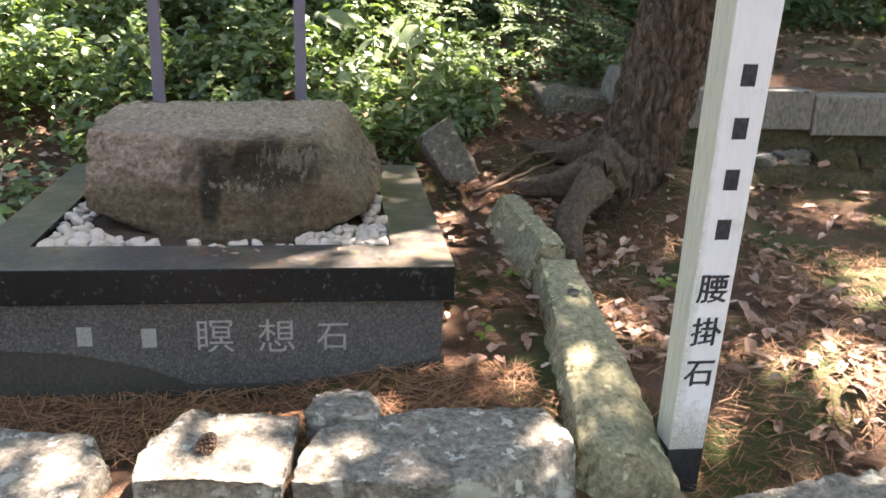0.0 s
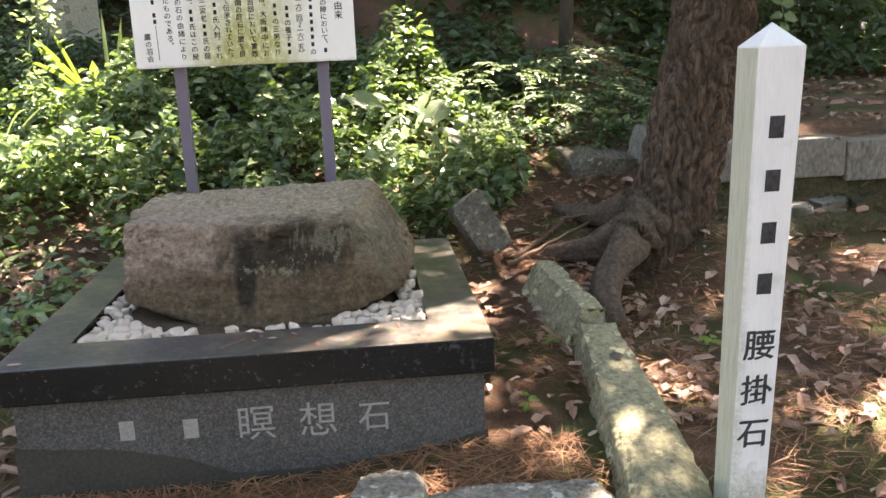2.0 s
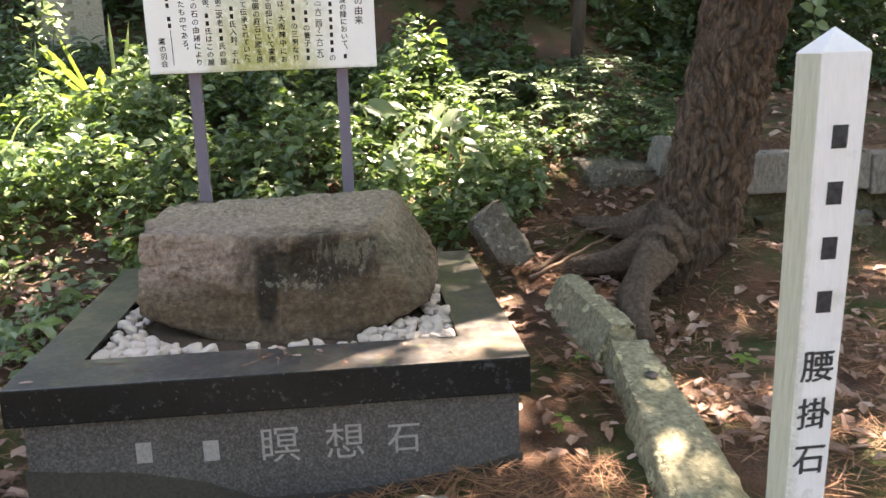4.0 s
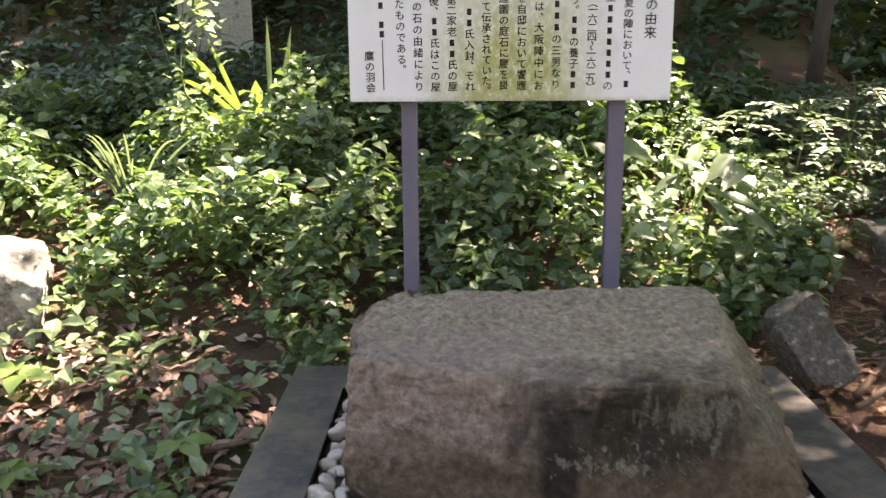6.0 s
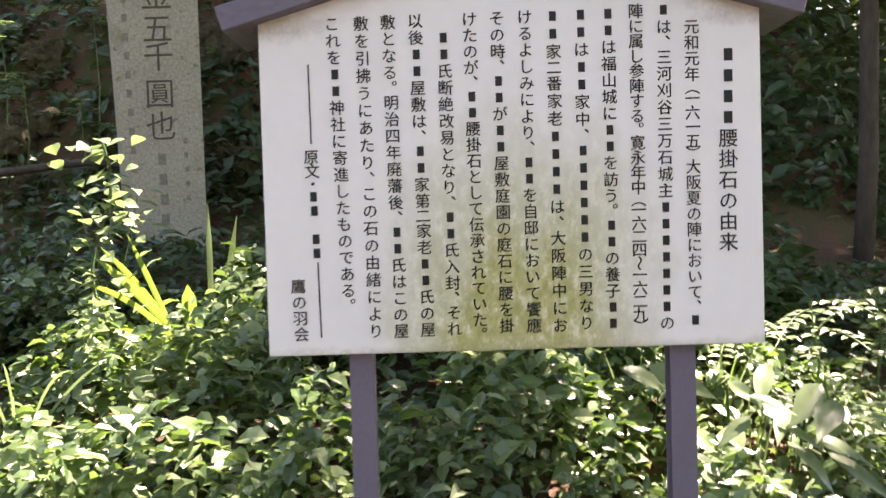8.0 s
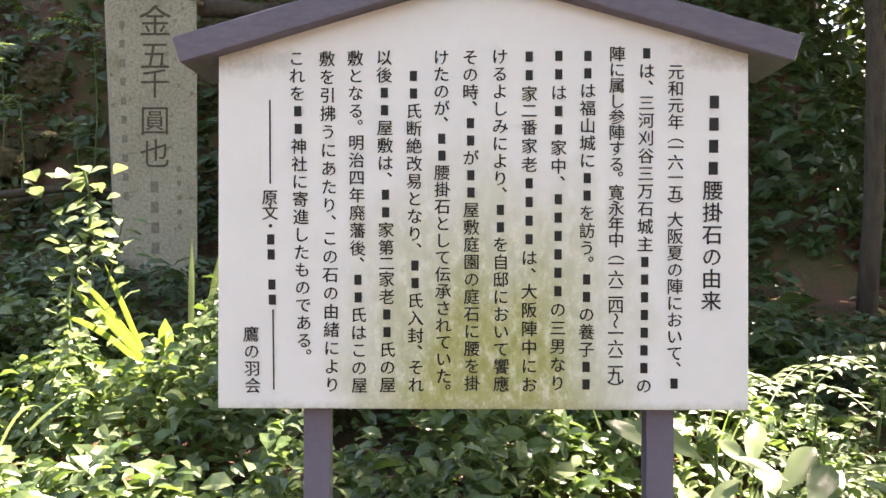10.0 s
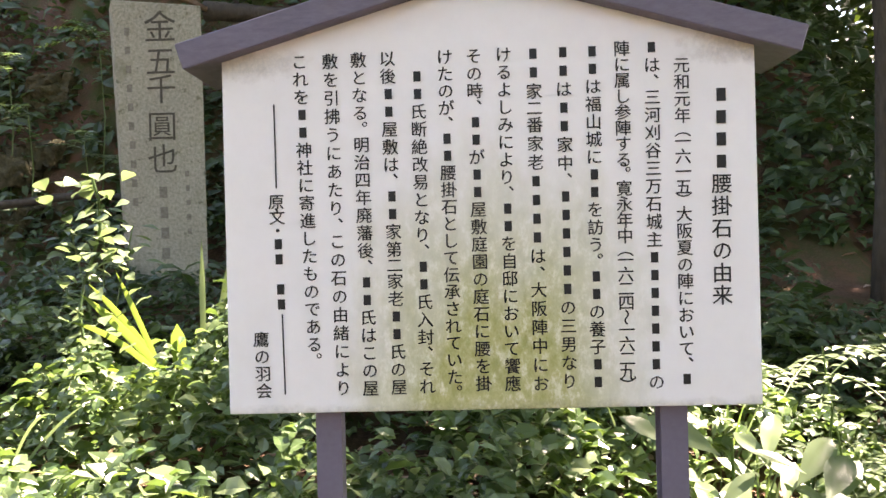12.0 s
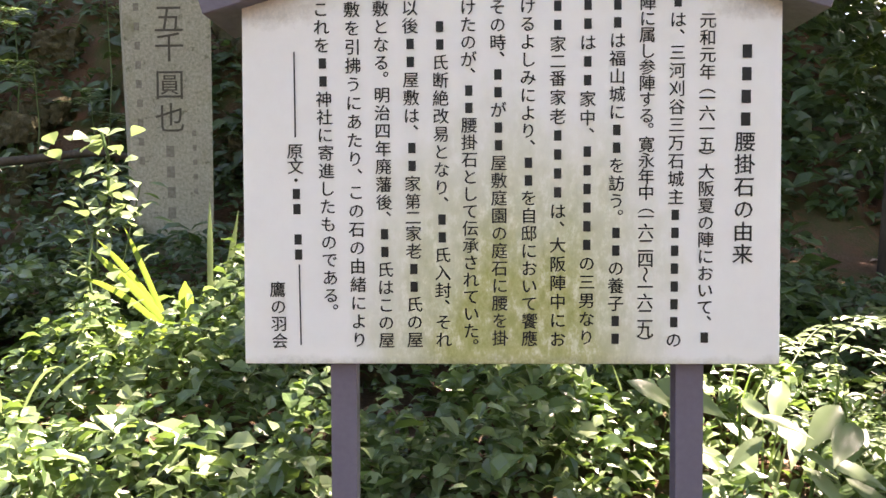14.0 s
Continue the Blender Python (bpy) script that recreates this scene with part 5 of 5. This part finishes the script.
def broad_shrub():
    p = thing("broad_leaved_shrub", "young shrub with large pale green drooping leaves beside the sign", "shrub")
    rnd = np.random.RandomState(31)
    part("stem", tube([(0.55, 4.75, 0.5), (0.56, 4.72, 0.8), (0.54, 4.68, 1.12)], [0.008, 0.007, 0.004], 6), GREEN, p)
    part("stem", tube([(0.72, 4.75, 0.5), (0.74, 4.72, 0.8), (0.76, 4.68, 1.02)], [0.008, 0.007, 0.004], 6), GREEN, p)
    for k in range(34):
        cx = rnd.uniform(0.34, 0.95)
        c = (cx, 4.58 + rnd.uniform(-0.10, 0.25), 1.16 - 0.24 * max(cx - 0.5, 0) - 0.34 * rnd.rand() ** 1.4)
        a = rnd.uniform(-1.3, 0.5) if k % 3 else rnd.uniform(-2.9, -1.3)
        large_leaf(p, c, (math.cos(a), 0.7 * math.sin(a), -0.30 - 0.3 * rnd.rand()), (rnd.normal(0, .3), -0.30 + rnd.normal(0, .25), 1), rnd.uniform(0.11, 0.21), rnd.uniform(0.30, 0.42), BROAD, k)


broad_shrub()


def frond(parent, base, azimuth, length, rise, pairs, leaflet, material, seed, droop=0.35, loose=False):
    """A feather leaf: a thin arching stalk with pairs of leaflets lying nearly level."""
    rnd = np.random.RandomState(seed)
    d = Vector((math.cos(azimuth), math.sin(azimuth), 0))
    s = Vector((-d.y, d.x, 0))
    rows, pts = [], []
    for i in range(pairs + 1):
        t = i / pairs
        c = Vector(base) + d * (length * t) + Vector((0, 0, rise * t - droop * length * t * t))
        pts.append(c)
        if i == 0:
            continue
        size = leaflet * (1 - 0.45 * abs(t - 0.45)) * rnd.uniform(0.85, 1.15)
        for sg in (-1, 1):
            way = (s * sg + d * 0.45 + Vector((0, 0, -0.15))).normalized()
            rows.append((c + way * size * 0.55, way, (rnd.normal(0, .15) + d.x * 0.2, rnd.normal(0, .15) - 0.15, 1), size))
    rows.append((pts[-1] + d * leaflet * 0.5, d, (0, -0.2, 1), leaflet))
    f = part("frond", tube(pts, [0.0022] * len(pts), 4), material, parent)
    if loose:
        tagged(part_mesh("foliage", leaves_mesh("foliage", rows, material, 0.42, 0.1, 0.08, seed), f), kind="stuff")
    else:
        for k, row in enumerate(rows):
            part_mesh("leaflet", leaves_mesh("leaflet", [row], material, 0.42, 0.1, 0.08, seed + k), f)


def compound_shrub(label, spots, seed, length, leaflet, material, spread=(0, 6.28), loose=False):
    p = thing("feather_leaved_shrub", label, "shrub")
    rnd = random.Random(seed)
    for k, (x, y, z, n) in enumerate(spots):
        g = ground_z(x, y)
        part("stem", tube([(x, y, g), (x + 0.03, y, (g + z) / 2), (x, y, z)], [0.006, 0.005, 0.003], 5), GREEN, p)
        for i in range(n):
            a = rnd.uniform(*spread)
            frond(p, (x, y, z - rnd.uniform(0, 0.18)), a, length * rnd.uniform(0.7, 1.2), rnd.uniform(0.02, 0.12), rnd.randint(6, 9), leaflet * rnd.uniform(0.8, 1.2), material, seed * 100 + k * 10 + i, loose=loose)


compound_shrub("sunlit feather-leaved shrub spreading level sprays", ((1.05, 5.35, 1.28, 5), (1.35, 5.5, 1.30, 5), (0.95, 5.0, 1.08, 5), (1.25, 5.1, 1.0, 4), (0.8, 5.5, 1.22, 4), (1.52, 5.35, 1.10, 4), (1.62, 5.6, 1.22, 4)), 7, 0.34, 0.056, BROAD, (-3.6, 0.5))
compound_shrub("pale feather-leaved sapling near the pine", ((1.75, 5.85, 1.40, 6), (2.05, 6.0, 1.36, 6), (1.95, 5.7, 1.20, 5)), 8, 0.32, 0.062, BROAD, (-3.6, 0.5))
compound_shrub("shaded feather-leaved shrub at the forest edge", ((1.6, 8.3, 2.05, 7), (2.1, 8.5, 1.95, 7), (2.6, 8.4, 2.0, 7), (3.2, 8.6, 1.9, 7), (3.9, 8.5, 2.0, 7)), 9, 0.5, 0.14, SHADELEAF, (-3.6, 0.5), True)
compound_shrub("fern fronds hanging from the dark bank", ((-2.55, 7.75, 2.45, 6), (-2.3, 7.8, 2.3, 5), (-2.9, 7.75, 2.6, 6), (-2.5, 7.9, 3.1, 6), (-3.1, 7.9, 3.0, 6), (-2.0, 8.1, 2.9, 5)), 10, 0.30, 0.06, GREEN, (-3.0, -0.1), True)


def seedling(x, y, size, n, seed):
    p = thing("seedling", "small lime-green seedling on brown leaf litter", "plant")
    rnd = random.Random(seed)
    z = ground_z(x, y)
    part("stem", tube([(x, y, z - 0.02), (x, y, z + size * 0.9)], [0.003, 0.002], 5), LIME, p)
    for k in range(n):
        a = k * 6.283 / n + rnd.uniform(-.3, .3)
        w = (math.cos(a), math.sin(a), -0.1)
        c = (x + w[0] * size * 0.55, y + w[1] * size * 0.55, z + size * 0.85 + rnd.uniform(-.02, .02))
        large_leaf(p, c, w, (0.1 * w[0], -0.3, 1), size, 0.5, LIME, seed + k)


for k, (x, y, size) in enumerate(((-1.07, 3.60, 0.105), (-1.73, 3.98, 0.13), (-1.08, 3.38, 0.07), (-1.30, 3.2, 0.07), (-1.5, 3.45, 0.09), (-1.7, 3.1, 0.07), (-1.95, 3.5, 0.09), (1.62, 3.02, 0.055), (0.84, 2.62, 0.04), (1.02, 3.1, 0.04), (-1.0, 3.95, 0.06))):
    seedling(x, y, size, 6, k * 7)


def trunk_sprig():
    p = thing("leafy_sprig", "small green sprig hanging beside the pine trunk", "plant")
    part("stem", tube([(2.12, 3.72, 1.62), (2.17, 3.70, 1.52), (2.19, 3.69, 1.44)], [0.004, 0.003, 0.002], 5), GREEN, p)
    for k, (x, z, a) in enumerate(((2.14, 1.55, 2.8), (2.20, 1.53, 0.2), (2.15, 1.48, 3.4), (2.215, 1.47, -0.4), (2.19, 1.42, -1.4), (2.18, 1.58, 1.4))):
        part_mesh("leaf", leaves_mesh("leaf", [((x, 3.70, z), (math.cos(a), 0, math.sin(a)), (0.2, -1, 0.35), 0.075)], GREEN, 0.6, 0.1, 0.1, k), p)


trunk_sprig()


# ---- small loose things ----
def pine_cone(x, y, z, turn):
    rnd = random.Random(2)
    p = thing("pine_cone", "closed brown pine cone lying on a stone", "pine cone")
    bm = bmesh.new()
    for i in range(9):
        t = (i + 0.5) / 9
        r = 0.021 * math.sin(math.pi * (0.12 + 0.80 * t)) ** 0.8
        for k in range(8):
            a = 2 * math.pi * (k + 0.5 * (i % 2)) / 8
            m = Matrix.Translation((r * math.cos(a), r * math.sin(a), -0.036 + 0.072 * t)) @ Euler((0, 0.9, a)).to_matrix().to_4x4() @ Matrix.Diagonal((0.008, 0.0065, 0.004, 1))
            bmesh.ops.create_icosphere(bm, subdivisions=1, radius=1, matrix=m)
    ob = part("scales", bm, CONE, p)
    p.matrix_world = pose(x, y, z, *turn)


CONE = surface("pine_cone_scales", [(0.3, (0.13, 0.075, 0.05)), (0.7, (0.22, 0.14, 0.10))], [(0.3, (0.09, 0.05, 0.035)), (0.7, (0.28, 0.19, 0.14))], rough=0.85, scale=(20, 90))
pine_cone(0.0, 1.985, 0.232, (75, 0, 155))


def stick(points, r, label, material=None, name="fallen_stick", seed=0):
    pts = []
    for a, b in zip(points, points[1:]):
        pts += [Vector(a).lerp(Vector(b), k / 4) + Vector((0, 0, 0.004 * math.sin(3 * k + seed))) for k in range(4)]
    pts.append(Vector(points[-1]))
    n = len(pts)
    bm = tube(pts, [r * (1 - 0.45 * i / n) for i in range(n)], 9, 0.2, seed)
    me = bpy.data.meshes.new(name)
    bm.to_mesh(me)
    bm.free()
    me.materials.append(material or DARKBARK)
    me.polygons.foreach_set("use_smooth", [True] * len(me.polygons))
    return thing(name, label, "stick", me)


TWIG = surface("dry_twig", [(0.3, (0.12, 0.075, 0.05)), (0.7, (0.20, 0.13, 0.09))], [(0.3, (0.09, 0.055, 0.04)), (0.7, (0.25, 0.17, 0.12))], rough=0.85, scale=(8, 60))
stick(((1.02, 3.95, 0.41), (1.25, 4.2, 0.47), (1.52, 4.5, 0.57)), 0.014, "bare dry stick lying on leaf litter by the pine", TWIG, seed=1)
stick(((0.98, 3.85, 0.41), (1.2, 4.0, 0.46), (1.42, 4.08, 0.54)), 0.011, "thin dry stick over pine roots", TWIG, seed=2)
stick(((1.35, 4.3, 0.52), (1.5, 4.2, 0.56)), 0.008, "thin broken twig on leaf litter", TWIG, seed=3)
stick(((-1.90, 8.22, 3.30), (-1.5, 8.24, 3.27), (-0.95, 8.3, 3.22)), 0.075, "cut log lying on the bank", DARKBARK, "log", 4)
stick(((-2.25, 8.1, 3.48), (-1.86, 8.12, 3.28)), 0.03, "bare branch lying across the bank", TWIG, seed=5)
stick(((-3.2, 7.5, 1.95), (-2.4, 7.45, 2.02), (-2.0, 7.5, 1.98)), 0.03, "fallen branch along the foot of the bank", DARKBARK, seed=6)
stick(((-1.06, 3.62, 0.36), (-0.86, 3.72, 0.37)), 0.010, "short dry stick beside the pedestal", TWIG, seed=7)


def slat_fence():
    f = thing("slat_fence", "dark weathered wooden slat fence on top of the bank", "fence", kind="structure")
    for k in range(24):
        x = -3.1 + 0.135 * k
        z = ground_z(x, 8.75)
        part("slat", box_bm(x, x + 0.115, 8.75, 8.775, min(z, 3.35) - 0.5, 4.6 + 0.03 * (k % 3), 0.004, 1), DARKBARK, f)
    for z in (3.75, 4.4):
        part("rail", box_bm(-3.2, 0.2, 8.776, 8.81, z, z + 0.07, 0.004, 1), DARKBARK, f)


slat_fence()
for k in range(16):
    rr = random.Random(300 + k)
    x = rr.uniform(-3.6, -0.3)
    y = rr.uniform(7.75, 8.35)
    hewn("bank_stone", "dark half-buried stone in the earth bank", "stone", (x, y, ground_z(x, y) - 0.02), (rr.uniform(.1, .25), 0.14, rr.uniform(.07, .14)), (0, 0, rr.uniform(-20, 20)), 320 + k, MOSSEARTH, 0.2, 8, 0.04, group="stones in the bank")


# ---- unseen trees, added to close the place behind the path ----
def screen_trees():
    rnd = np.random.RandomState(77)
    for k, (x, y, h) in enumerate(((-9, -4, 7), (-5.5, -8, 6.5), (-1, -9.5, 6.5), (3.5, -9, 7), (8, -6, 8), (10, -1, 9), (-11, 2, 8), (-9, 6, 8), (12, 5, 9))):
        t = thing("grove_tree", "unseen dark leafy tree added to screen the open side behind the path", "tree", group="trees round the grove")
        z0 = ground_z(x, y)
        part("trunk", tube([(x, y, z0 - 0.2), (x + 0.2, y, z0 + h * 0.4), (x, y + 0.1, z0 + h * 0.8)], [0.22, 0.17, 0.08], 12, 0.1, k), DARKBARK, t, smooth=True)
        n = 1500
        u = rnd.normal(0, 1, (n, 3))
        u /= np.linalg.norm(u, axis=1)[:, None]
        lumps = np.array([1 + 0.35 * fbm(Vector(tuple(q * 2 + k)), 3) for q in u])
        P = np.array([x, y, z0 + h * 0.52]) + u * (lumps * rnd.uniform(0.45, 1, n) ** 0.4)[:, None] * (2.6, 2.2, h * 0.48)
        v, f = leaf_cloud(P, u + rnd.normal(0, .5, (n, 3)), rnd.uniform(0.25, 0.5, n), rnd, 0.6)
        part_mesh("crown", mesh_from("crown", v, f, CANOPY), t)


screen_trees()
